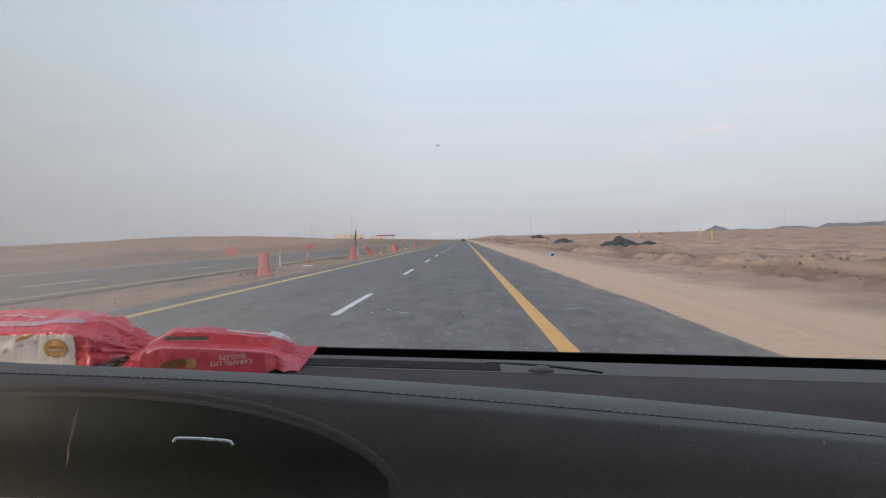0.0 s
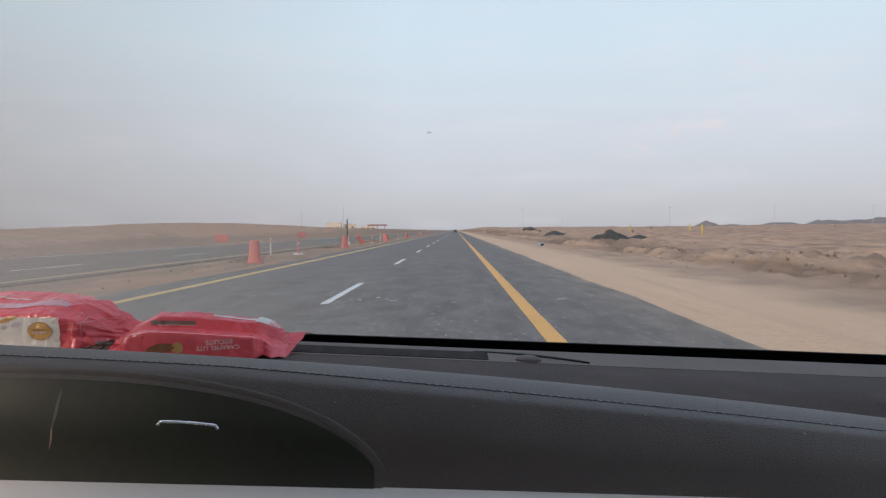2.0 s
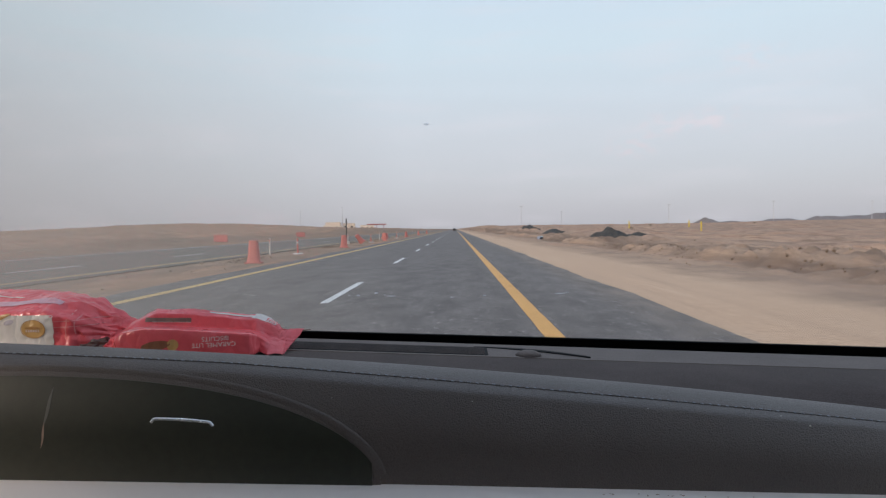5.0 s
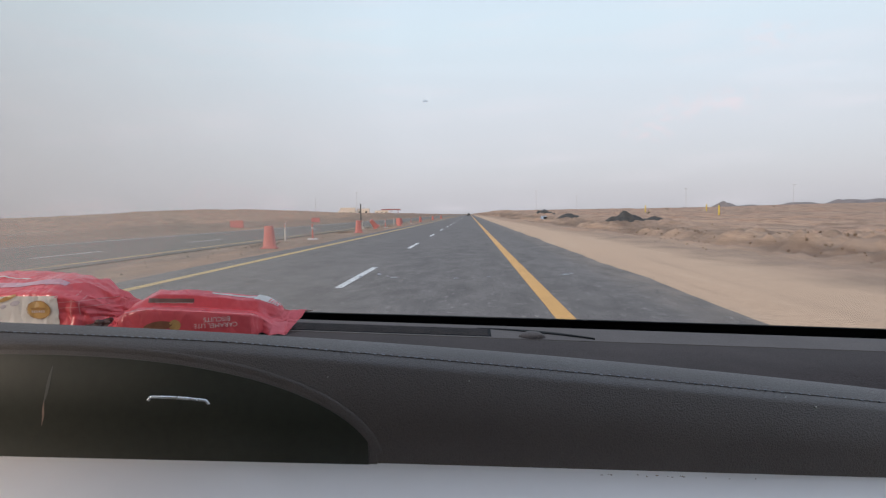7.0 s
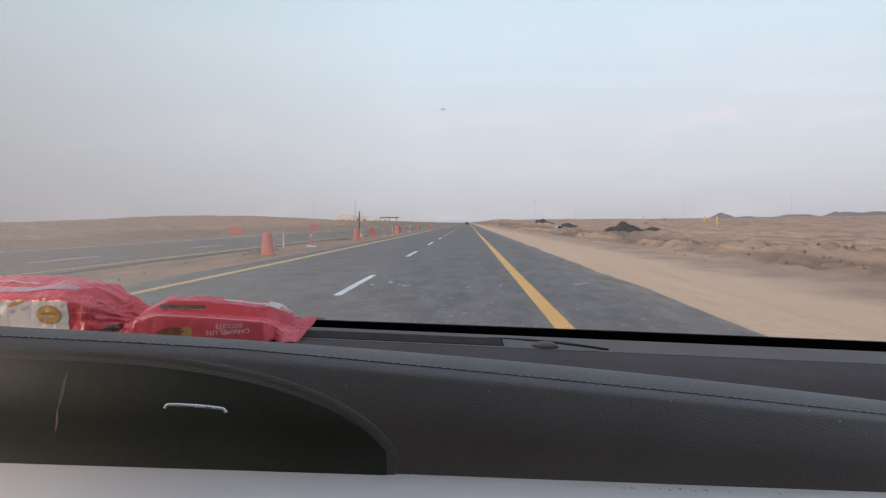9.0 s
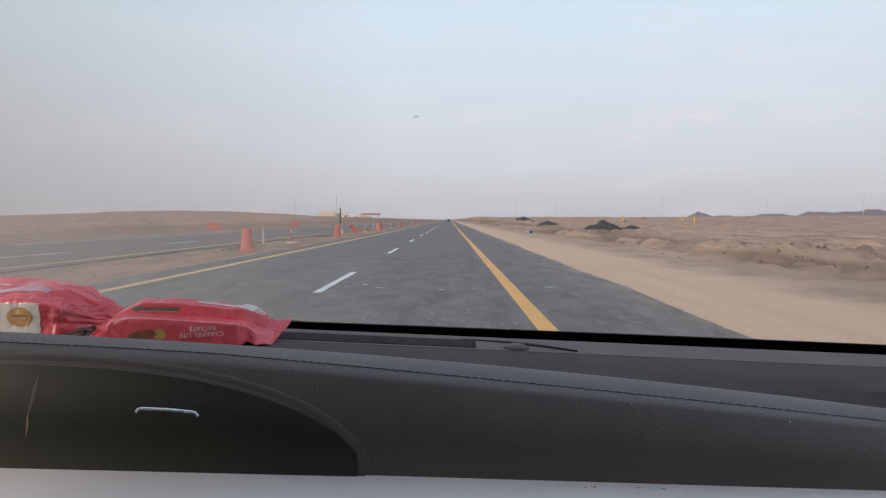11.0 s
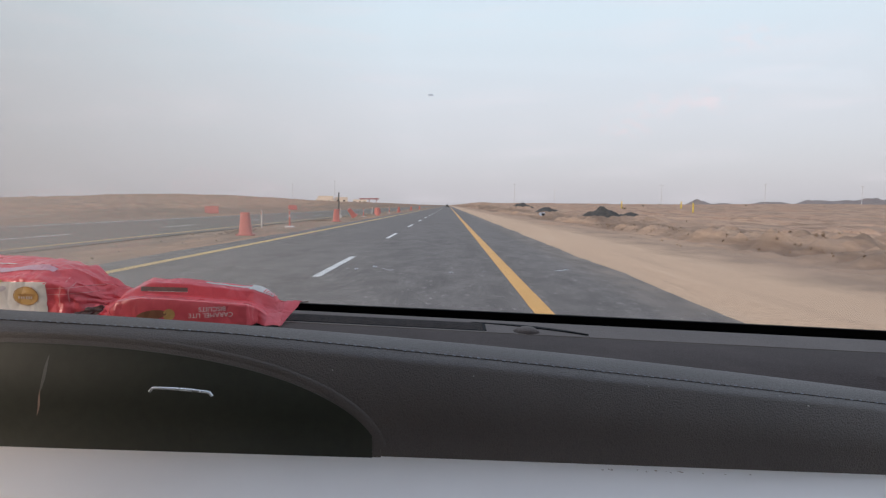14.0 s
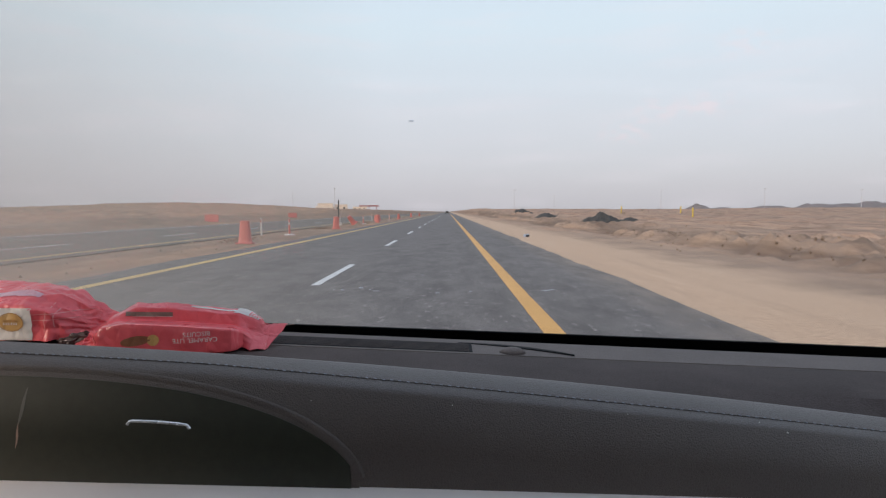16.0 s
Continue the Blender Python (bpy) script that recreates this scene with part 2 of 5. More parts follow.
    l.new(xyz.outputs["X"], edge.inputs[2])
    right = remap(n, l, edge.outputs[0], 6.9, 8.3, 1.0, 0.0)
    sandy = mix_rgb(n, l, remap(n, l, fine, 0.3, 0.75, 0.0, 0.35), SAND, SOIL_PALE)
    rut = n.new("ShaderNodeMapping")
    rut.inputs["Scale"].default_value = (2.6, 0.10, 1.0)
    l.new(p, rut.inputs[0])
    ruts = noise_tex(n, l, 1.0, 7.0, 0.7, rut.outputs[0])
    sandy = mix_rgb(n, l, remap(n, l, ruts, 0.52, 0.66, 0.0, 0.6), sandy, (0.46, 0.325, 0.235))
    sandy = mix_rgb(n, l, remap(n, l, ruts, 0.46, 0.34, 0.0, 0.5), sandy, (0.63, 0.465, 0.338))
    left = remap(n, l, xyz.outputs["X"], -1.0, 0.0)
    both = n.new("ShaderNodeMath")
    both.operation = "MULTIPLY"
    l.new(right, both.inputs[0])
    l.new(left, both.inputs[1])
    c = mix_rgb(n, l, both.outputs[0], soil, sandy)
    c = mix_rgb(n, l, remap(n, l, fine, 0.45, 0.8, 0.0, 0.5), c, SOIL_DARK)
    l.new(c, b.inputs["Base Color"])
    b.inputs["Roughness"].default_value = 0.95
    b.inputs["Specular IOR Level"].default_value = 0.1
    h = n.new("ShaderNodeMath")
    h.operation = "MULTIPLY_ADD"
    h.inputs[1].default_value = 0.3
    l.new(fine, h.inputs[0])
    l.new(clod, h.inputs[2])
    bump(n, l, b, h.outputs[0], 0.16, 0.03)
    return m


SOIL, SOIL_PALE, SOIL_DARK = (0.455, 0.285, 0.204), (0.55, 0.370, 0.265), (0.205, 0.132, 0.098)
SOIL_RED, SAND = (0.40, 0.215, 0.152), (0.565, 0.395, 0.276)
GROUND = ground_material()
ASPHALT = asphalt_material("asphalt", (0.127, 0.113, 0.108), (0.226, 0.203, 0.193))
YELLOW_LINE = surface("worn_yellow_line", (0.74, 0.385, 0.10), (0.62, 0.335, 0.11), 1.5, 0.7, 40)
LEFT_LINE = surface("dusty_yellow_line", (0.72, 0.48, 0.17), (0.60, 0.42, 0.19), 0.8, 0.8, 30)
WHITE_LINE = surface("worn_white_line", (0.72, 0.72, 0.71), (0.55, 0.55, 0.54), 2.0, 0.7, 40)
# red paled in its colour to carry the haze over the median
CONE_RED = surface("hazed_red_plastic", (0.56, 0.160, 0.135), (0.50, 0.185, 0.155), 6.0, 0.6)
PALE_PLASTIC = surface("dusty_white_plastic", (0.62, 0.58, 0.54), (0.48, 0.42, 0.38), 5.0, 0.6)
BLACK_TAR = surface("black_spoil", (0.040, 0.040, 0.042), (0.085, 0.078, 0.070), 2.6, 0.95, 24, bump_strength=0.9, bump_distance=0.05)
POST_YELLOW = surface("yellow_paint", (0.70, 0.52, 0.06), (0.55, 0.40, 0.08), 5.0, 0.5)
# far poles and masts: distance haze is put into this lightened colour
STEEL_HAZED = surface("hazed_steel", (0.56, 0.55, 0.58), (0.60, 0.585, 0.61), 4.0, 0.7)
POST_DARK = surface("dark_post", (0.06, 0.055, 0.055), (0.10, 0.09, 0.085), 4.0, 0.7)
RENDERED_WALL = surface("cream_render", (0.84, 0.70, 0.58), (0.76, 0.62, 0.50), 0.4, 0.85)
CANOPY_RED = surface("red_fascia", (0.34, 0.10, 0.09), (0.30, 0.11, 0.10), 0.6, 0.6)
WINDOW_DARK = surface("dark_window", (0.05, 0.055, 0.06), (0.08, 0.08, 0.085), 0.7, 0.25)
ROCK_FAR = surface("blue_grey_rock", (0.19, 0.165, 0.165), (0.25, 0.21, 0.20), 0.02, 0.95, 0.2)
STONE = surface("pale_stone", (0.36, 0.27, 0.20), (0.26, 0.19, 0.14), 3.0, 0.9)
CLOD = surface("torn_earth", (0.165, 0.117, 0.089), (0.27, 0.195, 0.145), 1.4, 0.95, spec=0.1)
SCRUB = surface("dry_scrub", (0.09, 0.085, 0.05), (0.15, 0.12, 0.07), 3.0, 0.9)

PAD = leather("soft_dark_leatherette", (0.117, 0.098, 0.090), 880.0, 0.50, (0.143, 0.121, 0.110), 0.38, 0.58)
TOP_PLASTIC = leather("dark_dash_plastic", (0.088, 0.071, 0.067), 600.0, 0.80, (0.128, 0.104, 0.098), 0.35, 0.08)
PANEL_PLASTIC = leather("grey_dash_plastic", (0.180, 0.152, 0.141), 700.0, 0.75, (0.232, 0.198, 0.183), 0.3, 0.1)
SLOT_BLACK = surface("vent_black", (0.024, 0.024, 0.025), (0.032, 0.032, 0.033), 20.0, 0.85, spec=0.1)
GLOSS_BLACK = surface("smoked_gloss_panel", (0.034, 0.037, 0.027), (0.042, 0.044, 0.032), 8.0, 0.48, rough_var=0.05, bump_strength=0.0, spec=0.4)
SILVER = satin("satin_silver_trim", (0.85, 0.775, 0.73), (0.89, 0.815, 0.77), 0.40, 0.15)
CHROME = satin("chrome", (0.90, 0.93, 0.96), (0.84, 0.88, 0.92), 0.22, 0.6)
THREAD = surface("grey_thread", (0.25, 0.26, 0.30), (0.33, 0.335, 0.375), 60.0, 0.8)
SEAM = surface("sewn_seam", (0.078, 0.067, 0.063), (0.092, 0.079, 0.074), 60.0, 0.8, spec=0.1)
FRIT = surface("black_band", (0.005, 0.005, 0.006), (0.008, 0.008, 0.009), 12.0, 0.5, spec=0.1)
# unseen cabin surfaces, toned for the light they bounce onto the dashboard
HEADLINER = surface("grey_headliner", (0.80, 0.785, 0.77), (0.83, 0.815, 0.80), 10.0, 0.95, 300)
CABIN_BEIGE = surface("beige_cabin_trim", (0.24, 0.205, 0.175), (0.28, 0.235, 0.20), 9.0, 0.8)
TRIM_DARK = surface("dark_cabin_trim", (0.05, 0.05, 0.052), (0.065, 0.064, 0.065), 9.0, 0.7)
CAR_PAINT = surface("grey_car_paint", (0.32, 0.32, 0.33), (0.35, 0.35, 0.36), 2.0, 0.3, metallic=0.5, bump_strength=0.02)
TYRE = surface("tyre_rubber", (0.03, 0.03, 0.03), (0.05, 0.048, 0.045), 10.0, 0.85)
BROWN_EDGE = surface("brown_lower_panel", (0.05, 0.034, 0.028), (0.07, 0.048, 0.038), 9.0, 0.6)


def foil(name, base, other, rough=0.30):
    m, n, l, b = nodes_of(name)
    p = position(n)
    coarse = noise_tex(n, l, 38.0, 4.0, 0.6, p)
    ridged = noise_tex(n, l, 120.0, 3.0, 0.6, p)
    l.new(mix_rgb(n, l, remap(n, l, coarse, 0.35, 0.68), base, other), b.inputs["Base Color"])
    l.new(remap(n, l, coarse, 0.3, 0.7, rough - 0.06, rough + 0.12), b.inputs["Roughness"])
    h = n.new("ShaderNodeMath")
    h.operation = "MULTIPLY_ADD"
    h.inputs[1].default_value = 0.3
    l.new(ridged, h.inputs[0])
    l.new(coarse, h.inputs[2])
    fold = n.new("ShaderNodeMapping")
    fold.inputs["Rotation"].default_value = (0.3, 0.5, 0.6)
    fold.inputs["Scale"].default_value = (1.0, 1.0, 0.45)
    l.new(p, fold.inputs[0])
    crease = n.new("ShaderNodeTexVoronoi")
    crease.feature = "DISTANCE_TO_EDGE"
    crease.inputs["Scale"].default_value = 62.0
    l.new(fold.outputs[0], crease.inputs["Vector"])
    sharp = n.new("ShaderNodeMath")
    sharp.operation = "MULTIPLY_ADD"
    sharp.inputs[1].default_value = 0.5
    l.new(remap(n, l, crease.outputs["Distance"], 0.0, 0.22), sharp.inputs[0])
    l.new(h.outputs[0], sharp.inputs[2])
    b.inputs["Coat Weight"].default_value = 0.35
    b.inputs["Coat Roughness"].default_value = 0.12
    bump(n, l, b, sharp.outputs[0], 0.42, 0.003)
    return m


FOIL_RED = foil("red_wrapper_film", (0.84, 0.125, 0.145), (0.74, 0.092, 0.11))
FOIL_WHITE = foil("white_wrapper_film", (0.80, 0.76, 0.72), (0.68, 0.63, 0.60))
PRINT_GOLD = foil("gold_print", (0.66, 0.40, 0.15), (0.54, 0.31, 0.11))
PRINT_PINK = foil("pale_pink_print", (0.82, 0.30, 0.31), (0.80, 0.24, 0.25))
HOLLOW_DARK = foil("hollow_shade_film", (0.060, 0.030, 0.030), (0.11, 0.05, 0.045), 0.5)
PRINT_RUST = foil("rust_print", (0.48, 0.25, 0.09), (0.40, 0.20, 0.08))
PRINT_BROWN = foil("brown_print", (0.24, 0.09, 0.055), (0.32, 0.15, 0.07))
PRINT_DARK = foil("dark_print", (0.16, 0.10, 0.085), (0.25, 0.17, 0.13))
PRINT_WHITE = foil("pale_print", (0.86, 0.76, 0.72), (0.80, 0.69, 0.66))
SHEEN_LILAC = foil("pale_lilac_sheen", (0.70, 0.36, 0.42), (0.66, 0.44, 0.52))
PRINT_BLUE = foil("grey_blue_print", (0.46, 0.42, 0.48), (0.54, 0.48, 0.52))


def glass_material():
    m, n, l, b = nodes_of("hazed_windshield_glass")
    n.remove(b)
    out = n["Material Output"]
    clear = n.new("ShaderNodeBsdfTransparent")
    clear.inputs[0].default_value = (0.985, 0.99, 0.99, 1)
    gloss = n.new("ShaderNodeBsdfGlossy")
    gloss.inputs["Roughness"].default_value = 0.02
    facing = n.new("ShaderNodeLayerWeight")
    facing.inputs[0].default_value = 0.5
    steep = n.new("ShaderNodeMath")
    steep.operation = "POWER"
    steep.inputs[1].default_value = 4.0
    l.new(facing.outputs["Facing"], steep.inputs[0])
    shine = n.new("ShaderNodeMixShader")
    l.new(remap(n, l, steep.outputs[0], 0.0, 1.0, 0.02, 0.45), shine.inputs[0])
    l.new(clear.outputs[0], shine.inputs[1])
    l.new(gloss.outputs[0], shine.inputs[2])
    # glare haze, stronger to the left, put into the glass as a film
    film = n.new("ShaderNodeBsdfTranslucent")
    film.inputs[0].default_value = (0.52, 0.42, 0.335, 1)
    p = position(n)
    xyz = n.new("ShaderNodeSeparateXYZ")
    l.new(p, xyz.inputs[0])
    haze_noise = noise_tex(n, l, 5.0, 4.0, 0.6, p)
    side = remap(n, l, xyz.outputs["X"], -0.66, -0.05, 0.34, 0.008)
    amount = n.new("ShaderNodeMath")
    amount.operation = "MULTIPLY"
    l.new(side, amount.inputs[0])
    l.new(remap(n, l, haze_noise, 0.3, 0.7, 0.95, 1.05), amount.inputs[1])
    veil = n.new("ShaderNodeMixShader")
    l.new(amount.outputs[0], veil.inputs[0])
    l.new(shine.outputs[0], veil.inputs[1])
    l.new(film.outputs[0], veil.inputs[2])
    l.new(veil.outputs[0], out.inputs[0])
    return m


GLASS = glass_material()

# ---------------------------------------------------------------- mesh helpers


def part(name, bm, material, parent=None, label="", smooth=True):
    """Links a bmesh as one mesh object, under a thing or a part."""
    me = bpy.data.meshes.new(name)
    bmesh.ops.recalc_face_normals(bm, faces=bm.faces[:])
    bm.to_mesh(me)
    bm.free()
    me.materials.append(material)
    if smooth:
        me.shade_smooth()
        me.set_sharp_from_angle(angle=radians(38))
    ob = new(name, me)
    if parent is not None:
        ob.parent = parent
        ob.matrix_parent_inverse = parent.matrix_basis.inverted()
    return tagged(ob, label) if label else ob


def shared(name, mesh, m, parent):
    """Another object on the same mesh, at the pose m in the world."""
    ob = new(name, mesh)
    ob.parent = parent
    ob.matrix_parent_inverse = parent.matrix_basis.inverted()
    ob.matrix_basis = m
    return ob


def thing(name, label, category, group="", kind="", at=(0, 0, 0)):
    ob = new(name)
    ob.empty_display_size = 0.1
    ob.matrix_basis = Matrix.Translation(at)
    return tagged(ob, label, category, group, kind)


def box(x0, x1, y0, y1, z0, z1, bevel=0.0, segments=2):
    bm = bmesh.new()
    bmesh.ops.create_cube(bm, size=1.0)
    bmesh.ops.scale(bm, vec=(x1 - x0, y1 - y0, z1 - z0), verts=bm.verts)
    bmesh.ops.translate(bm, vec=((x0 + x1) / 2, (y0 + y1) / 2, (z0 + z1) / 2), verts=bm.verts)
    if bevel:
        bmesh.ops.bevel(bm, geom=bm.edges[:], offset=bevel, segments=segments, affect="EDGES")
    return bm


def tube(r0, r1, p0, p1, segments=12):
    bm = bmesh.new()
    p0, p1 = Vector(p0), Vector(p1)
    d = p1 - p0
    m = Matrix.Translation((p0 + p1) / 2) @ d.to_track_quat("Z", "Y").to_matrix().to_4x4()
    bmesh.ops.create_cone(bm, cap_ends=True, segments=segments, radius1=r0, radius2=r1, depth=d.length, matrix=m)
    return bm


def merge(*bms):
    out = bms[0]
    for b in bms[1:]:
        me = bpy.data.meshes.new("tmp")
        b.to_mesh(me)
        b.free()
        out.from_mesh(me)
        bpy.data.meshes.remove(me)
    return out


def sheet(fn, us, vs, thickness=0.0, offset=(0, 0, -1)):
    """A surface fn(u, v) over two lists of steps; with a thickness it is closed underneath."""
    bm = bmesh.new()
    rows = [[bm.verts.new(fn(u, v)) for u in us] for v in vs]
    for r0, r1 in zip(rows, rows[1:]):
        for i in range(len(us) - 1):
            bm.faces.new((r0[i], r0[i + 1], r1[i + 1], r1[i]))
    if thickness:
        geom = bmesh.ops.extrude_face_region(bm, geom=bm.faces[:] + bm.edges[:] + bm.verts[:])
        vs2 = [g for g in geom["geom"] if isinstance(g, bmesh.types.BMVert)]
        bmesh.ops.translate(bm, vec=Vector(offset) * thickness, verts=vs2)
    return bm


def steps(a, b, n):
    return [a + (b - a) * i / n for i in range(n + 1)]


def smooth01(a, b, x):
    t = min(1.0, max(0.0, (x - a) / (b - a)))
    return t * t * (3 - 2 * t)


# ---------------------------------------------------------------- ground and roads
LEFT_EDGE, RIGHT_EDGE = -7.6, 3.45


def ground_height(x, y):
    d = math.hypot(x, y)
    if x > 0:
        off = x - RIGHT_EDGE
        rough = smooth01(4.0, 9.0, off)
        h = -0.05 + 0.05 * smooth01(0.2, 1.2, off)
        # low torn bank along the graded verge
        bank = off - 6.0 - 0.9 * noise.noise((5.0, y * 0.09, 3.0))
        torn = 0.42 + 1.2 * noise.noise((6.0, y * 0.13, 2.0)) + 0.5 * noise.noise((6.0, y * 0.7, 8.0)) + 0.35 * noise.noise((x * 1.5, y * 1.9, 8.0))
        h += 0.55 * smooth01(-0.75, 0.0, bank) * (0.35 + 0.65 * (1 - smooth01(0.2, 1.8, bank))) * max(0.12, torn)
        h += 0.35 * math.exp(-((off - 9.5 - 2.0 * noise.noise((0.0, y * 0.05, 3.0))) / 2.4) ** 2) * (0.55 + 0.9 * noise.noise((1.0, y * 0.07, 7.0)))
        amp = 0.07 + 0.20 * smooth01(25, 110, d)
    else:
        off = LEFT_EDGE - x
        rough = smooth01(20.0, 30.0, off)
        h = -0.05 + 0.03 * smooth01(0.2, 1.0, off) * (1 - smooth01(3.3, 4.1, off))
        h += 0.05 * smooth01(17.6, 18.4, off)
        h += 0.95 * math.exp(-((off - 23.5) / 3.2) ** 2) * (0.7 + 0.6 * noise.noise((2.0, y * 0.06, 1.0)))
        amp = 0.2 + 0.5 * smooth01(30, 120, d)
    n = noise.fractal((x * 0.22, y * 0.22, 0.3), 0.9, 2.1, 5) * amp
    n += 0.06 * noise.noise((x * 1.1, y * 0.8, 2.0)) + 0.035 * noise.noise((x * 2.6, y * 2.2, 6.0))
    h += rough * n
    if x > 0:
        ridged = (1 - abs(noise.noise((x * 0.5, y * 0.4, 9.0)))) ** 4
        dug = math.exp(-((off - 8.5) / 4.0) ** 2) * smooth01(-0.3, 0.2, noise.noise((0.0, y * 0.045, 12.0)))
        h += dug * smooth01(2.8, 5.5, off) * (0.45 * abs(noise.noise((x * 1.0, y * 0.7, 14.0))) + 0.28 * abs(noise.noise((x * 2.4, y * 1.7, 15.0))))
        h += rough * 0.12 * ridged * smooth01(-0.15, 0.35, noise.noise((x * 0.06, y * 0.05, 4.0))) * (1 - smooth01(25, 60, off))
    h += rough * smooth01(25, 240, d) * 1.9 * (1 - 0.3 * smooth01(600, 2500, d))
    if x < 0:
        for cx, cy, rx, ry, top in ((-150, 330, 70, 90, 4.5), (-290, 380, 110, 90, 2.2), (-95, 150, 40, 40, 0.3)):
            h += top * rough * math.exp(-((x - cx) / rx) ** 2 - ((y - cy) / ry) ** 2)
    else:
        for cx, cy, rx, ry, top in ((40, 300, 28, 90, 0.5), (190, 300, 60, 60, 1.1)):
            h += top * rough * math.exp(-((x - cx) / rx) ** 2 - ((y - cy) / ry) ** 2)
    return h


def spread_lines(parts):
    out = []
    for a, b, n in parts:
        out += [a + (b - a) * i / n for i in range(n)]
    return out + [parts[-1][1]]


xs = spread_lines([(-4200, -1200, 8), (-1200, -400, 14), (-400, -120, 34), (-120, -36, 40), (-36, -25, 22), (-25, -7.6, 30), (-7.6, 3.45, 6),
                   (3.45, 7, 10), (7, 15, 64), (15, 30, 60), (30, 120, 60), (120, 420, 36), (420, 1200, 14), (1200, 4200, 8)])
ys = spread_lines([(-300, -20, 10), (-20, 5, 12), (5, 60, 210), (60, 200, 110), (200, 600, 60), (600, 1500, 18), (1500, 4400, 12)])
ground = part("ground", sheet(lambda u, v: (u, v, ground_height(u, v)), xs, ys), GROUND)
tagged(ground, "dry beige desert soil with graded sand verge", "ground", kind="structure")


def edge_x(y):
    return RIGHT_EDGE + 0.15 * noise.noise((0.0, y * 0.22, 1.0)) + 0.07 * noise.noise((0.0, y * 1.1, 4.0))


def left_x(y):
    return LEFT_EDGE + 0.22 * noise.noise((3.0, y * 0.16, 1.0)) + 0.08 * noise.noise((3.0, y * 0.9, 4.0))


def worn(x, y, seed):
    return x + 0.30 * noise.noise((seed, y * 0.11, 1.0)) + 0.10 * noise.noise((seed, y * 0.7, 4.0))


road = part("road", sheet(lambda u, v: (left_x(v) + u * (edge_x(v) - left_x(v)), v, 0.0), steps(0, 1, 8),
                          spread_lines([(-60, 5, 20), (5, 60, 140), (60, 300, 60), (300, 3000, 30)]), 0.06), ASPHALT)
tagged(road, "worn grey asphalt highway with faded lane paint", "road", kind="structure")
YELLOW_X, DASH_X, LEFT_X = 1.20, -2.45, -6.58
part("edge_line", sheet(lambda u, v: (YELLOW_X + u + 0.012 * noise.noise((u * 9, v * 1.4, 0)), v, 0.005), (-0.12, 0.12),
                        spread_lines([(-40, 5, 12), (5, 60, 110), (60, 300, 60), (300, 2500, 30)]), 0.004), YELLOW_LINE, road, "solid yellow edge line")
part("edge_line", sheet(lambda u, v: (LEFT_X + u + 0.01 * noise.noise((u * 9, v * 1.1, 5)), v, 0.005), (-0.125, 0.125),
                        spread_lines([(-40, 5, 12), (5, 60, 80), (60, 300, 60), (300, 2500, 30)]), 0.004), LEFT_LINE, road, "dusty yellow edge line")
dash_ob = part("lane_dash", sheet(lambda u, v: (u + 0.006 * noise.noise((u * 20, v * 3, 2)), v, 0.0), (-0.075, -0.03, 0.03, 0.075), steps(0, 4.1, 16), 0.004), WHITE_LINE, road)
dash_ob.matrix_basis = Matrix.Translation((DASH_X, 10.4 - 12.15 * 2, 0.005))
for i in range(-1, 40):
    shared("lane_dash", dash_ob.data, Matrix.Translation((DASH_X, 10.4 + 12.15 * i, 0.005)), road)

ASPHALT_DUSTY = asphalt_material("dusty_asphalt", (0.150, 0.126, 0.108), (0.215, 0.184, 0.156))
far_road = part("road_opposite", sheet(lambda u, v: (worn(-25.3, v, 5.0) * (1 - u) + worn(-11.7, v, 9.0) * u, v, -0.005), steps(0, 1, 6), spread_lines([(-60, 10, 10), (10, 300, 150), (300, 3000, 20)]), 0.06), ASPHALT_DUSTY)
tagged(far_road, "grey asphalt of the opposite carriageway", "road", kind="structure")
part("edge_line", sheet(lambda u, v: (-12.5 + u, v, 0.0), (-0.09, 0.09), spread_lines([(-40, 10, 8), (10, 300, 60), (300, 2500, 20)]), 0.004), LEFT_LINE, far_road)
part("edge_line", sheet(lambda u, v: (-24.2 + u, v, 0.0), (-0.09, 0.09), spread_lines([(-40, 10, 8), (10, 300, 60), (300, 2500, 20)]), 0.004), WHITE_LINE, far_road)
d2 = part("lane_dash", sheet(lambda u, v: (u, v, 0.0), (-0.075, 0.075), steps(0, 4.1, 6), 0.004), WHITE_LINE, far_road)
d2.matrix_basis = Matrix.Translation((-16.2, 20, 0.0))
for i in range(1, 26):
    shared("lane_dash", d2.data, Matrix.Translation((-16.2, 20 + 12.15 * i, 0.0)), far_road)


# far rocky hills, separate low masses on the skyline
def ridge(name, label, x0, x1, y, top, material, seed, peaks):
    def fn(u, v):
        x = x0 + (x1 - x0) * u
        body = sum(h * math.exp(-((u - c) / w) ** 2) for c, w, h in peaks)
        jag = 1 + 0.35 * noise.fractal((u * 14, seed, v), 0.8, 2.0, 4)
        z = top * body * jag * math.sin(math.pi * min(1.0, max(0.0, v)))
        return (x, y + (v - 0.5) * 240 + 30 * noise.noise((u * 5, v * 3, seed)), max(-2.0, z) - 1.0)
    ob = part(name, sheet(fn, steps(0, 1, 90), steps(0, 1, 10)), material)
    return tagged(ob, label, "hill", kind="structure")


ridge("backdrop", "blue grey rocky hills on the skyline", 960, 1420, 2500, 30, ROCK_FAR, 3.0, [(0.28, 0.045, 0.85), (0.34, 0.10, 0.50), (0.52, 0.10, 0.62), (0.72, 0.1, 0.5), (0.9, 0.1, 0.4)])
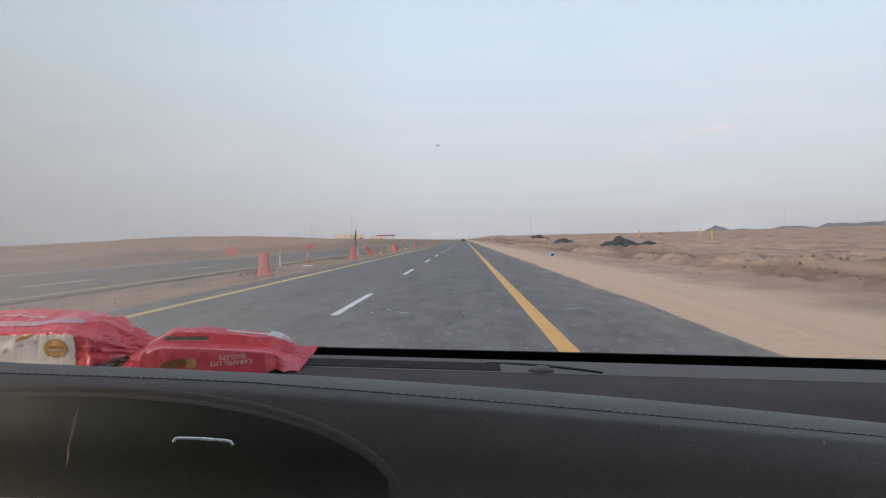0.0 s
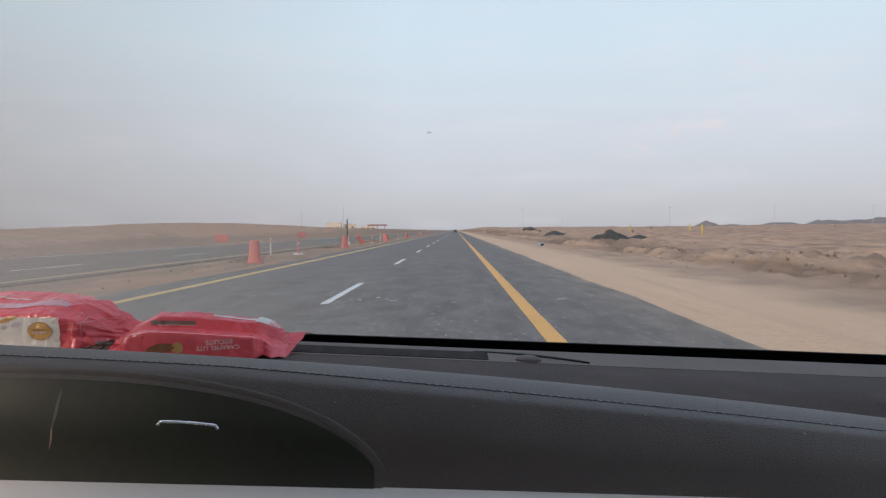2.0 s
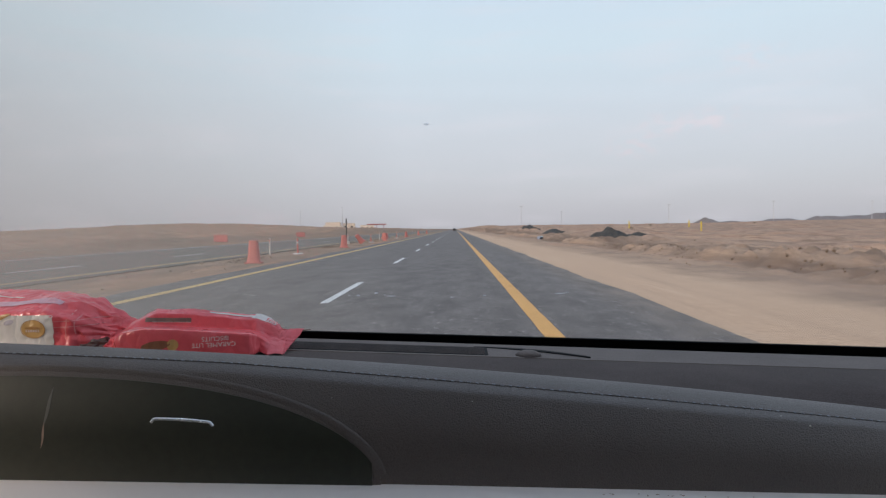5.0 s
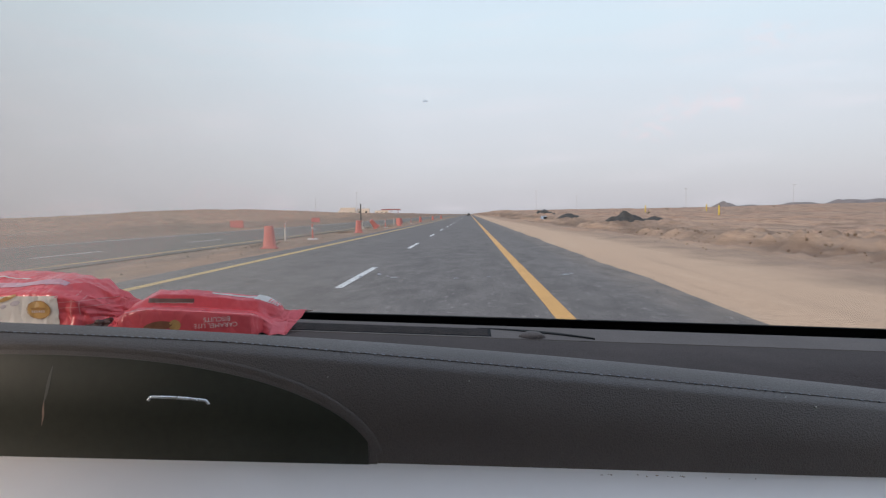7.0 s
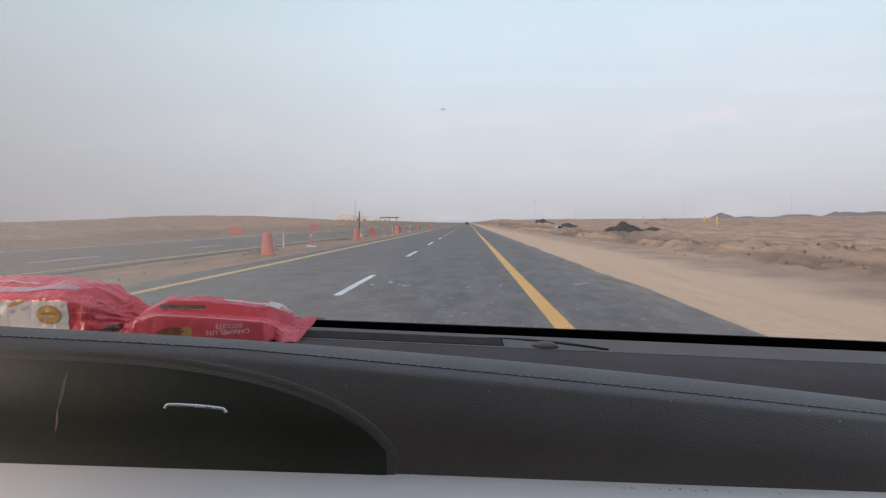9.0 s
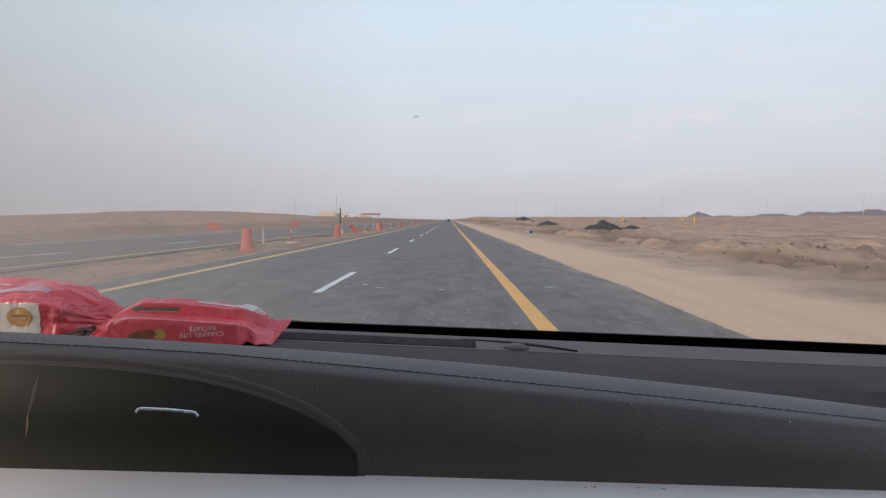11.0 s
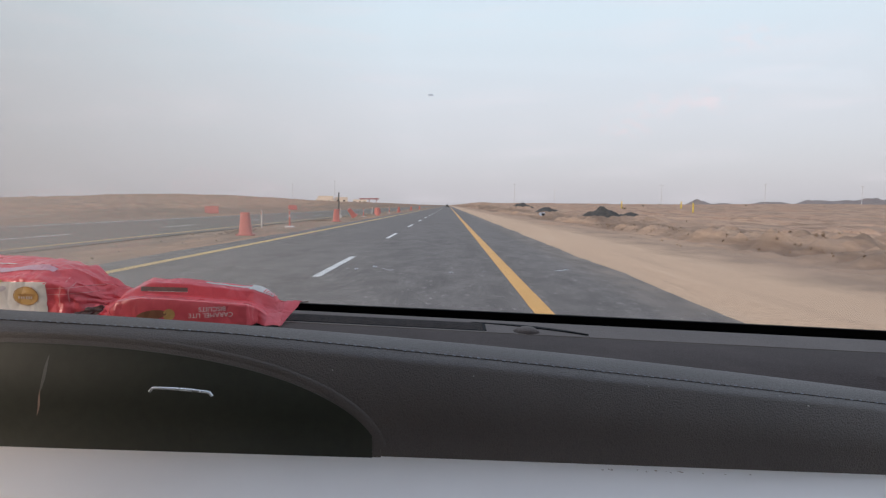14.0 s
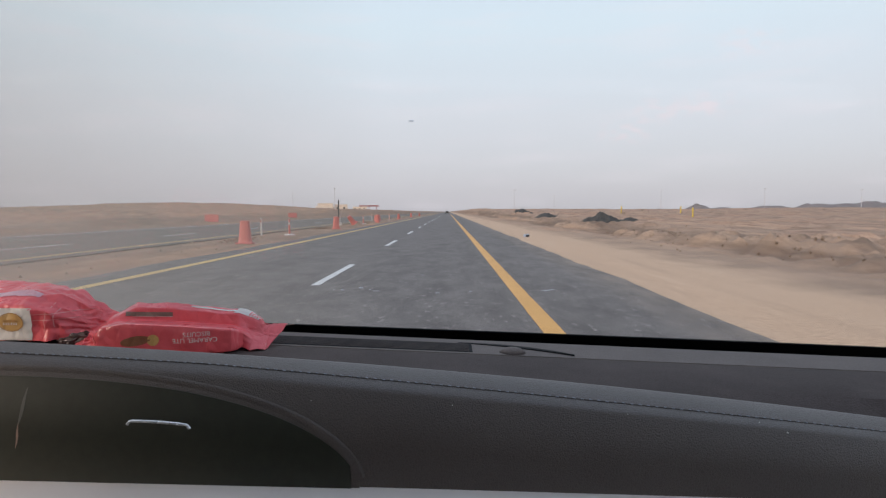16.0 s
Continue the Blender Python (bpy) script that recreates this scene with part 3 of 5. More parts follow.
ridge("backdrop", "blue grey rocky hills on the skyline", 1350, 2250, 2600, 36, ROCK_FAR, 9.0, [(0.06, 0.05, 0.55), (0.16, 0.08, 0.7), (0.32, 0.06, 0.85), (0.44, 0.09, 0.75), (0.6, 0.12, 0.9), (0.8, 0.15, 1.0)])

# ---------------------------------------------------------------- roadside things


def traffic_cone(x, y, turn=0.0, tilt=0.0):
    t = thing("traffic_cone", "haze-paled red plastic traffic cone on the median", "traffic cone", "cones along the median", at=(0, 0, 0))
    bm = bmesh.new()
    prof = [(0.31, 0.0), (0.33, 0.05), (0.29, 0.10), (0.275, 0.14), (0.23, 0.55), (0.20, 0.92), (0.19, 0.98), (0.16, 1.0)]
    rings = [[bm.verts.new((r * (math.copysign(abs(math.cos(a)) ** 0.7, math.cos(a))), 0.75 * r * math.copysign(abs(math.sin(a)) ** 0.7, math.sin(a)), z)) for a in steps(0, 2 * math.pi, 20)[:-1]] for r, z in prof]
    for r0, r1 in zip(rings, rings[1:]):
        for i in range(20):
            bm.faces.new((r0[i], r0[(i + 1) % 20], r1[(i + 1) % 20], r1[i]))
    bm.faces.new(rings[-1])
    bm.faces.new(rings[0][::-1])
    part("body", bm, CONE_RED, t)
    part("foot", box(-0.36, 0.36, -0.3, 0.3, -0.01, 0.045, 0.015), CONE_RED, t)
    t.matrix_basis = pose(x, y, ground_height(x, y), tilt, 0, turn)
    return t


first = traffic_cone(-8.8, 24.5, 8)
for x, y, turn, tilt in ((-8.9, 45.0, 20, 0), (-9.0, 72.0, 0, 0), (-9.1, 104.0, 35, 0), (-9.2, 140.0, 0, 0), (-9.2, 180.0, 0, 0)):
    copy_thing(first, pose(x, y, ground_height(x, y), tilt, 0, turn))
fallen = copy_thing(first, pose(-9.6, 58.0, ground_height(-9.6, 58.0) + 0.16, 12, -40, 20))
tagged(fallen, "haze-paled red traffic cone leaning over on the median")


def barrier(x, y, turn):
    t = thing("plastic_barrier", "haze-paled red water-filled plastic road barrier", "barrier", "barriers by the opposite road")
    prof = [(0.24, 0.0), (0.24, 0.18), (0.16, 0.34), (0.11, 0.8), (0.09, 0.86)]
    bm = bmesh.new()
    rows = [[bm.verts.new((sx * 0.75, w, z)) for w, z in [(p[0], p[1]) for p in prof] + [(-p[0], p[1]) for p in prof[::-1]]] for sx in (-1, -0.9, 0.9, 1)]
    for r0, r1 in zip(rows, rows[1:]):
        for i in range(len(r0)):
            j = (i + 1) % len(r0)
            bm.faces.new((r0[i], r0[j], r1[j], r1[i]))
    bm.faces.new(rows[0][::-1])
    bm.faces.new(rows[-1])
    part("body", bm, CONE_RED, t)
    part("cap", box(-0.12, 0.12, -0.07, 0.07, 0.85, 0.90, 0.01), CONE_RED, t)
    t.matrix_basis = pose(x, y, ground_height(x, y), 0, 0, turn)
    return t


b0 = barrier(-27.6, 66.0, 15)
for x, y, turn in ((-11.0, 88.0, 70), (-28.6, 104.0, 25)):
    copy_thing(b0, pose(x, y, ground_height(x, y), 0, 0, turn))


def delineator(x, y):
    t = thing("marker_post", "thin dusty white roadside marker post", "post", "marker posts on the median")
    part("post", tube(0.05, 0.045, (0, 0, -0.1), (0, 0, 1.0), 10), PALE_PLASTIC, t)
    part("reflector", box(-0.03, 0.03, -0.058, -0.046, 0.75, 0.9, 0.004), CONE_RED, t, "red reflector")
    t.matrix_basis = pose(x, y, ground_height(x, y))
    return t


p0 = delineator(-10.9, 33.0)
for x, y in ((-10.9, 57.0), (-10.9, 81.0), (-10.9, 105.0)):
    copy_thing(p0, pose(x, y, ground_height(x, y)))



def base_post(x, y):
    t = thing("delineator", "thin haze-paled red delineator on a pale round base", "post", "delineators on the median")
    part("post", tube(0.055, 0.045, (0, 0, 0.05), (0, 0, 0.95), 12), CONE_RED, t)
    part("base", tube(0.34, 0.26, (0, 0, -0.02), (0, 0, 0.07), 20), PALE_PLASTIC, t, "pale round rubber base")
    part("band", tube(0.056, 0.055, (0, 0, 0.62), (0, 0, 0.74), 12), PALE_PLASTIC, t, "white reflective band")
    t.matrix_basis = pose(x, y, ground_height(x, y))
    return t


q0 = base_post(-9.4, 33.5)
for x, y in ((-9.6, 64.0), (-9.6, 92.0)):
    copy_thing(q0, pose(x, y, ground_height(x, y)))

sign = thing("sign_post", "tall dark post with white concrete foot", "post")
part("post", box(-0.06, 0.06, -0.05, 0.05, 0.1, 2.6, 0.01), POST_DARK, sign)
part("foot", box(-0.3, 0.3, -0.2, 0.2, -0.05, 0.28, 0.04), PALE_PLASTIC, sign, "white concrete foot")
sign.matrix_basis = pose(-11.2, 58.0, ground_height(-11.2, 58.0), 0, 0, 5)


def yellow_post(x, y):
    t = thing("marker_post", "yellow painted pipeline marker post in sand", "post", "yellow posts in the desert")
    part("post", tube(0.11, 0.11, (0, 0, -0.3), (0, 0, 1.35), 14), POST_YELLOW, t)
    part("cap", tube(0.13, 0.09, (0, 0, 1.35), (0, 0, 1.43), 14), POST_YELLOW, t)
    t.matrix_basis = pose(x, y, ground_height(x, y))
    return t


y0 = yellow_post(36.0, 84.0)
for x, y in ((34.0, 112.0), (44.0, 108.0)):
    copy_thing(y0, pose(x, y, ground_height(x, y)))


def mound(x, y, rx, ry, top, seed, label):
    def fn(u, v):
        r, a = v, u * 2 * math.pi
        k = 1 + 0.30 * noise.noise((math.cos(a) * 1.6, math.sin(a) * 1.6, seed))
        px, py = rx * r * k * math.cos(a), ry * r * k * math.sin(a)
        cone = 1.08 - math.sqrt(r * r + 0.04) * 0.98 - 0.08 * r
        z = top * cone * (1 + 0.20 * noise.fractal((px * 0.8, py * 0.8, seed), 0.9, 2.0, 3))
        z += 0.05 * noise.noise((px * 4, py * 4, seed)) * (1 - r) + 0.025 * noise.noise((px * 13, py * 13, seed)) * (1 - r)
        return (x + px, y + py, ground_height(x + px, y + py) + z - 0.06 * r)
    ob = part("spoil_heap", sheet(fn, steps(0, 1, 84), steps(0.001, 1, 34)), BLACK_TAR)
    return tagged(ob, label, "heap", "dark heaps beside the road")


mound(11.6, 43.0, 1.7, 1.3, 0.80, 2.0, "steep heap of dark asphalt spoil on the sand")
mound(13.9, 43.6, 1.5, 1.1, 0.50, 5.0, "low heap of dark asphalt spoil on the sand")
mound(12.6, 72.0, 2.0, 1.5, 0.55, 8.0, "heap of dark asphalt spoil on the sand")
mound(13.5, 104.0, 2.4, 1.8, 0.7, 11.0, "heap of dark asphalt spoil on the sand")


def utility_pole(x, y, h, arms=1):
    t = thing("utility_pole", "grey power line pole with crossarm", "pole", "poles across the desert")
    part("pole", tube(0.16, 0.10, (0, 0, -0.5), (0, 0, h), 10), STEEL_HAZED, t)
    for k in range(arms):
        part("crossarm", box(-1.3, 1.3, -0.06, 0.06, h - 0.6 - 1.1 * k, h - 0.45 - 1.1 * k, 0.01), STEEL_HAZED, t)
        for sx in (-1.15, 0.0, 1.15):
            part("insulator", tube(0.05, 0.03, (sx, 0, h - 0.45 - 1.1 * k), (sx, 0, h - 0.15 - 1.1 * k), 8), PALE_PLASTIC, t)
    t.matrix_basis = pose(x, y, ground_height(x, y))
    return t


pole = utility_pole(37.0, 320.0, 11.5)
for x, y in ((121.0, 325.0), (178.0, 322.0), (238.0, 330.0), (78.0, 420.0), (300.0, 345.0)):
    copy_thing(pole, pose(x, y, ground_height(x, y)))


def lamp_mast(x, y, h):
    t = thing("mast", "thin grey steel mast beside the buildings", "mast")
    part("pole", tube(0.2, 0.1, (0, 0, -0.5), (0, 0, h), 10), STEEL_HAZED, t)
    part("head", box(-0.5, 0.5, -0.2, 0.2, h - 0.1, h + 0.3, 0.05), STEEL_HAZED, t)
    t.matrix_basis = pose(x, y, ground_height(x, y))


lamp_mast(-60.0, 300.0, 11.0)
lamp_mast(-118.0, 430.0, 13.0)


def building(x, y, w, d, h, label, rows=1):
    t = thing("low_building", label, "building", "far buildings")
    part("wall", box(-w / 2, w / 2, -d / 2, d / 2, -1.0, h, 0.05), RENDERED_WALL, t)
    part("parapet", box(-w / 2 - 0.15, w / 2 + 0.15, -d / 2 - 0.15, d / 2 + 0.15, h - 0.35, h + 0.2, 0.04), RENDERED_WALL, t)
    n = max(2, int(w / 4))
    for r in range(rows):
        for i in range(n):
            cx = -w / 2 + w * (i + 0.5) / n
            z = 1.1 + 3.1 * r
            win = part("window", box(cx - 0.7, cx + 0.7, -d / 2 - 0.05, -d / 2 + 0.1, z, z + 1.3, 0.02), WINDOW_DARK, t)
            part("sill", box(cx - 0.8, cx + 0.8, -d / 2 - 0.15, -d / 2 - 0.05, z - 0.12, z - 0.004, 0.01), RENDERED_WALL, win)
    t.matrix_basis = pose(x, y, ground_height(x, y), 0, 0, 8)


building(-93.0, 430.0, 11.0, 9.0, 5.4, "cream rendered low building catching warm light", 1)
building(-82.0, 434.0, 9.5, 8.0, 4.2, "small cream rendered annex building", 1)
building(-112.0, 520.0, 18.0, 10.0, 4.0, "long low cream roadside building", 1)
building(-78.0, 500.0, 12.0, 9.0, 3.6, "small cream roadside building", 1)

canopy = thing("fuel_canopy", "red and white filling station canopy", "canopy")
part("roof", box(-9.5, 9.5, -4, 4, 5.0, 6.0, 0.06), PALE_PLASTIC, canopy)
part("fascia", box(-9.6, 9.6, -4.15, -4.01, 4.9, 6.1, 0.03), CANOPY_RED, canopy, "red fascia board")
for sx in (-7.0, 0.0, 7.0):
    part("column", box(sx - 0.3, sx + 0.3, -2.4, -1.8, -1.5, 5.0, 0.03), CANOPY_RED, canopy)
canopy.matrix_basis = pose(-78.0, 560.0, ground_height(-78.0, 560.0) - 0.4, 0, 0, 4)


def distant_car(x, y):
    t = thing("car", "dark car far ahead on the road", "car")
    bm = box(-0.95, 0.95, -2.2, 2.2, 0.35, 1.0, 0.12)
    part("body", bm, POST_DARK, t)
    part("cabin", box(-0.82, 0.82, -1.9, 1.0, 0.98, 1.72, 0.2), POST_DARK, t)
    part("rear_window", box(-0.68, 0.68, -1.96, -1.88, 1.12, 1.55, 0.02), WINDOW_DARK, t)
    for sx in (-0.85, 0.85):
        for sy in (-1.4, 1.4):
            part("wheel", tube(0.34, 0.34, (sx - 0.11, sy, 0.34), (sx + 0.11, sy, 0.34), 16), TYRE, t)
        part("tail_light", box(sx - 0.08, sx + 0.05, -2.24, -2.17, 0.75, 0.92, 0.01), CANOPY_RED, t)
    t.matrix_basis = pose(x, y, 0.0)


distant_car(-0.7, 330.0)

# stones and dry scrub scattered over the verge
rng = random.Random(4)
bm = bmesh.new()
for _ in range(900):
    x = rng.choice((rng.uniform(7.5, 16), rng.uniform(7.5, 40), rng.uniform(7.5, 24), rng.uniform(-11.3, -8.4)))
    y = rng.uniform(7, 75)
    s = rng.uniform(0.015, 0.06) * (1.8 if rng.random() < 0.08 else 1.0)
    m = pose(x, y, ground_height(x, y) + s * 0.2, rng.uniform(0, 360), rng.uniform(0, 360), rng.uniform(0, 360))
    bmesh.ops.create_icosphere(bm, subdivisions=1, radius=s, matrix=m @ Matrix.Diagonal((1, rng.uniform(0.5, 1), rng.uniform(0.4, 0.8), 1)))
tagged(part("stones", bm, STONE, smooth=False), "scattered pale stones on the desert verge", "stones", kind="stuff")

# torn clods of earth lying along the bank
rng = random.Random(17)
bm = bmesh.new()
bmesh.ops.create_icosphere(bm, subdivisions=1, radius=1.0)
ball, tris = [v.co.copy() for v in bm.verts], [[v.index for v in f.verts] for f in bm.faces]
bm.free()
verts, faces = [], []
for _ in range(3400):
    y = rng.uniform(8, 95)
    x = RIGHT_EDGE + 6.1 + 0.9 * noise.noise((5.0, y * 0.09, 3.0)) + abs(rng.gauss(0, 0.9)) * rng.choice((-0.5, 1, 1, 1.6))
    if noise.noise((x * 0.3, y * 0.16, 21.0)) < -0.08:
        continue
    s = 0.015 + 0.05 * rng.random() ** 3
    m = pose(x, y, ground_height(x, y) + s * 0.15, rng.uniform(0, 360), rng.uniform(0, 360), rng.uniform(0, 360)) @ Matrix.Diagonal((s, s * rng.uniform(0.5, 1), s * rng.uniform(0.4, 0.9), 1))
    base = len(verts)
    verts += [m @ (v * rng.uniform(0.75, 1.2)) for v in ball]
    faces += [[base + i for i in t] for t in tris]
for cx, cy, n in ((-10.1, 27.0, 70), (-10.4, 47.0, 90), (-9.9, 66.0, 60)):
    for _ in range(n):
        x, y, s = rng.gauss(cx, 0.35), rng.gauss(cy, 1.4), 0.02 + 0.09 * rng.random() ** 2
        m = pose(x, y, ground_height(x, y) + s * 0.1, rng.uniform(0, 360), rng.uniform(0, 360), rng.uniform(0, 360)) @ Matrix.Diagonal((s, s * rng.uniform(0.5, 1), s * rng.uniform(0.4, 0.9), 1))
        base = len(verts)
        verts += [m @ (v * rng.uniform(0.75, 1.2)) for v in ball]
        faces += [[base + i for i in t] for t in tris]
me = bpy.data.meshes.new("clods")
me.from_pydata(verts, [], faces)
me.materials.append(CLOD)
tagged(new("clods", me), "torn brown earth clods on the verge and median", "clods", kind="stuff")


def shrub(seed):
    """A low dry bush: a few stems and a loose crown of small leaves."""
    t = thing("desert_shrub", "small dry grey-green desert shrub", "shrub", "shrubs on the plain")
    r = random.Random(seed)
    bm = bmesh.new()
    tips = []
    for i in range(9):
        a, lean = r.uniform(0, 6.28), r.uniform(0.15, 0.5)
        p = Vector((lean * math.cos(a), lean * math.sin(a), r.uniform(0.3, 0.6)))
        tips.append(p)
        d = tube(0.018, 0.006, (0, 0, -0.05), p, 5)
        bm = merge(bm, d)
    part("stems", bm, SCRUB, t)
    bm = bmesh.new()
    for i in range(260):
        p = r.choice(tips) + Vector((r.gauss(0, 0.14), r.gauss(0, 0.14), r.gauss(0.02, 0.09)))
        q = Euler((r.uniform(0, 6), r.uniform(0, 6), r.uniform(0, 6))).to_matrix()
        w = r.uniform(0.025, 0.06)
        vs = [bm.verts.new(p + q @ Vector(c)) for c in ((-w, 0, 0), (0, -0.4 * w, 0), (w, 0, 0), (0, 0.4 * w, 0.2 * w))]
        bm.faces.new(vs)
    part("crown", bm, SCRUB, t, smooth=False)
    return t


bush = shrub(3)
rng = random.Random(21)
for i in range(9):
    y = rng.uniform(60, 220)
    x = rng.choice((1, 1, -1)) * y * rng.uniform(0.3, 0.85)
    if x < 0:
        x = min(x, -34)
    m = pose(x, y, ground_height(x, y), 0, 0, rng.uniform(0, 360)) @ Matrix.Scale(rng.uniform(0.5, 1.0), 4)
    if i == 0:
        bush.matrix_basis = m
    else:
        copy_thing(bush, m)

# ---------------------------------------------------------------- dashboard


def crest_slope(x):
    """Slope of the crest's sight line from the camera's mean height, EYE."""
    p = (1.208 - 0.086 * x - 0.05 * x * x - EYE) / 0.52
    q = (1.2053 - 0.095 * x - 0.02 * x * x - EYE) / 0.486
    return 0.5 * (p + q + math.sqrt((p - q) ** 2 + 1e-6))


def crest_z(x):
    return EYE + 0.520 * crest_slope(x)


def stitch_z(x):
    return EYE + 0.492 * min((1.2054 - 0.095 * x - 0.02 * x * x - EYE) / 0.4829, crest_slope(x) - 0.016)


def trim_z(x):
    return 1.1218 - 0.021 * x - 0.006 * max(0.0, x + 0.05)


def slope_z(x):
    return 1.174 - 0.044 * x


X0, X1 = -1.04, 0.69
# mean camera height, from which the crest and seam are placed
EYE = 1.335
dash = thing("dashboard", "dark leatherette car dashboard with stitched pad", "dashboard")


def arch_z(x):
    """Upper outline of the gloss insert in the pad."""
    t = min(1.0, abs(x + 0.42) / 0.362)
    return 1.1205 + 0.1008 * (1 - t ** 2.4) ** 0.45


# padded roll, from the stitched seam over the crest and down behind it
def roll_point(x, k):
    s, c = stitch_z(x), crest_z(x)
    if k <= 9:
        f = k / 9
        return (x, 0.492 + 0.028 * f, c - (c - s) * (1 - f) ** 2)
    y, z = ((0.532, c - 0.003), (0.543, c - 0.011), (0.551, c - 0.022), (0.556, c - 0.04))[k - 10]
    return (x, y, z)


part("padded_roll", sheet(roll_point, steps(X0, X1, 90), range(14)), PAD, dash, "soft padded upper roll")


def pad_y(f):
    """Depth of the swollen pad face, from its seam (0) to the trim (1)."""
    f = min(1.0, max(0.0, f))
    upper = math.sin(math.pi / 2 * min(1.0, f / 0.07))
    belly = math.sin(math.pi / 2 * min(1.0, f / 0.62))
    return 0.492 - 0.009 * upper - 0.016 * belly + 0.002 * max(0.0, (f - 0.62) / 0.38) ** 2


def face_f(x, z):
    return (stitch_z(x) - z) / (stitch_z(x) - trim_z(x) + 0.004)


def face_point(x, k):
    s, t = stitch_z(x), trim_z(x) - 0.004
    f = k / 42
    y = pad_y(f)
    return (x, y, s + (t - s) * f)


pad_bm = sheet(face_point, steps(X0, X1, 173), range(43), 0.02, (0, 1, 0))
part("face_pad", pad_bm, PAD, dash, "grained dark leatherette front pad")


def insert_bm(margin, y_shift, x_end):
    """The gloss insert: everything under the arch, left of its end."""
    def fn(u, v):
        x = -0.780 + u * (x_end + 0.780)
        top = arch_z(x) - margin
        bottom = trim_z(x) - 0.004
        z = bottom + (max(top, bottom + 0.0005) - bottom) * v
        f = face_f(x, z)
        y = pad_y(f)
        return (x, y + y_shift, z)
    us = [1 - (1 - i / 60) ** 1.8 for i in range(61)]
    return sheet(fn, us, steps(0, 1, 36), 0.006, (0, 1, 0))


insert_rim = part("insert_rim", insert_bm(0.0, -0.0012, -0.0585), PAD, dash, "raised rim round the gloss insert")


def welt_bm():
    """A soft raised welt that follows the arch."""
    bm = bmesh.new()
    rows = []
    for i in range(121):
        u = 1 - (1 - i / 120) ** 1.8
        x = -0.780 + u * (-0.0590 + 0.780)
        d = 0.002
        za, zb = arch_z(x - d), arch_z(min(x + d, -0.0585))
        tx, tz = 2 * d, zb - za
        q = math.hypot(tx, tz)
        nx, nz = -tz / q, tx / q
        z = max(arch_z(x), trim_z(x))
        f = face_f(x, z)
        y = pad_y(f)
        row = []
        for k in range(9):
            a = math.pi * k / 8
            w = 0.0058 * math.cos(a)
            row.append(bm.verts.new((x + nx * w, y - 0.0002 - 0.0017 * math.sin(a), z + nz * w - 0.002)))
        rows.append(row)
    for r0, r1 in zip(rows, rows[1:]):
        for k in range(8):
            bm.faces.new((r0[k], r0[k + 1], r1[k + 1], r1[k]))
    return bm


part("welt", welt_bm(), PAD, insert_rim, "soft raised welt")
insert = part("gloss_insert", insert_bm(0.0055, -0.0020, -0.0655), GLOSS_BLACK, dash, "smoked gloss black insert panel")


def bar_handle():
    pts = []
    for i in range(25):
        u = i / 24
        x = -0.2445 + 0.051 * u
        z = 1.1848 - 0.0035 * u + 0.0008 * math.sin(math.pi * u) - 0.0030 * (max(0, abs(u - 0.5) - 0.44) / 0.06) ** 2
        pts.append((x, 0.4520, z))
    cu = bpy.data.curves.new("handle", "CURVE")
    cu.dimensions, cu.bevel_depth, cu.bevel_resolution, cu.use_fill_caps = "3D", 0.0012, 3, True
    sp = cu.splines.new("POLY")
    sp.points.add(len(pts) - 1)
    for p, co in zip(sp.points, pts):
        p.co = (*co, 1)
    tmp = new("tmp", cu)
    me = bpy.data.meshes.new_from_object(tmp.evaluated_get(bpy.context.evaluated_depsgraph_get()))
    bpy.data.objects.remove(tmp)
    bm = bmesh.new()
    bm.from_mesh(me)
    bpy.data.meshes.remove(me)
    return part("handle", bm, CHROME, insert, "thin chrome slider bar")


bar_handle()


def insert_mark(name, x, z0, z1, w, lean, material, label):
    """A narrow reflection painted on the gloss panel, pointed at both ends."""
    bm = bmesh.new()
    prev = None
    for i in range(15):
        u = i / 14
        z = z0 + (z1 - z0) * u
        half = w * (0.12 + 0.88 * math.sin(math.pi * u)) * 0.5
        cx = x + lean * u + 0.0006 * math.sin(5 * u)
        f = face_f(cx, z)
        y = pad_y(f) - 0.0023
        pair = (bm.verts.new((cx - half, y, z)), bm.verts.new((cx + half, y, z)))
        if prev:
            bm.faces.new((prev[0], prev[1], pair[1], pair[0]))
        prev = pair
    return part(name, bm, material, insert, label)


# soft upright reflections in the gloss panel, painted as pale strips
GLINT_PALE = surface("painted_glint", (0.40, 0.26, 0.20), (0.30, 0.22, 0.18), 160.0, 0.5)
SHEEN_GREY = surface("painted_sheen", (0.145, 0.145, 0.130), (0.11, 0.11, 0.095), 90.0, 0.5)
insert_mark("glint", -0.3475, 1.156, 1.178, 0.0019, 0.0040, GLINT_PALE, "pale upright reflection painted on")
insert_mark("sheen", -0.3450, 1.174, 1.206, 0.0030, 0.0060, SHEEN_GREY, "faint grey reflection painted on")


# silver trim ledge under the pad, and the panel below it
def trim_point(x, k):
    t = trim_z(x)
    prof = [(0.478, t + 0.0012), (0.468, t - 0.0016), (0.457, t - 0.0050), (0.446, t - 0.0086), (0.435, t - 0.0124), (0.4260, t - 0.0158), (0.4200, t - 0.0188), (0.4165, t - 0.0220), (0.4150, t - 0.0260), (0.4165, t - 0.0300), (0.430, t - 0.0320)]
    y, z = prof[k]
    return (x, y, z)


part("silver_trim", sheet(trim_point, steps(X0, X1, 40), range(11)), SILVER, dash, "satin silver trim strip")
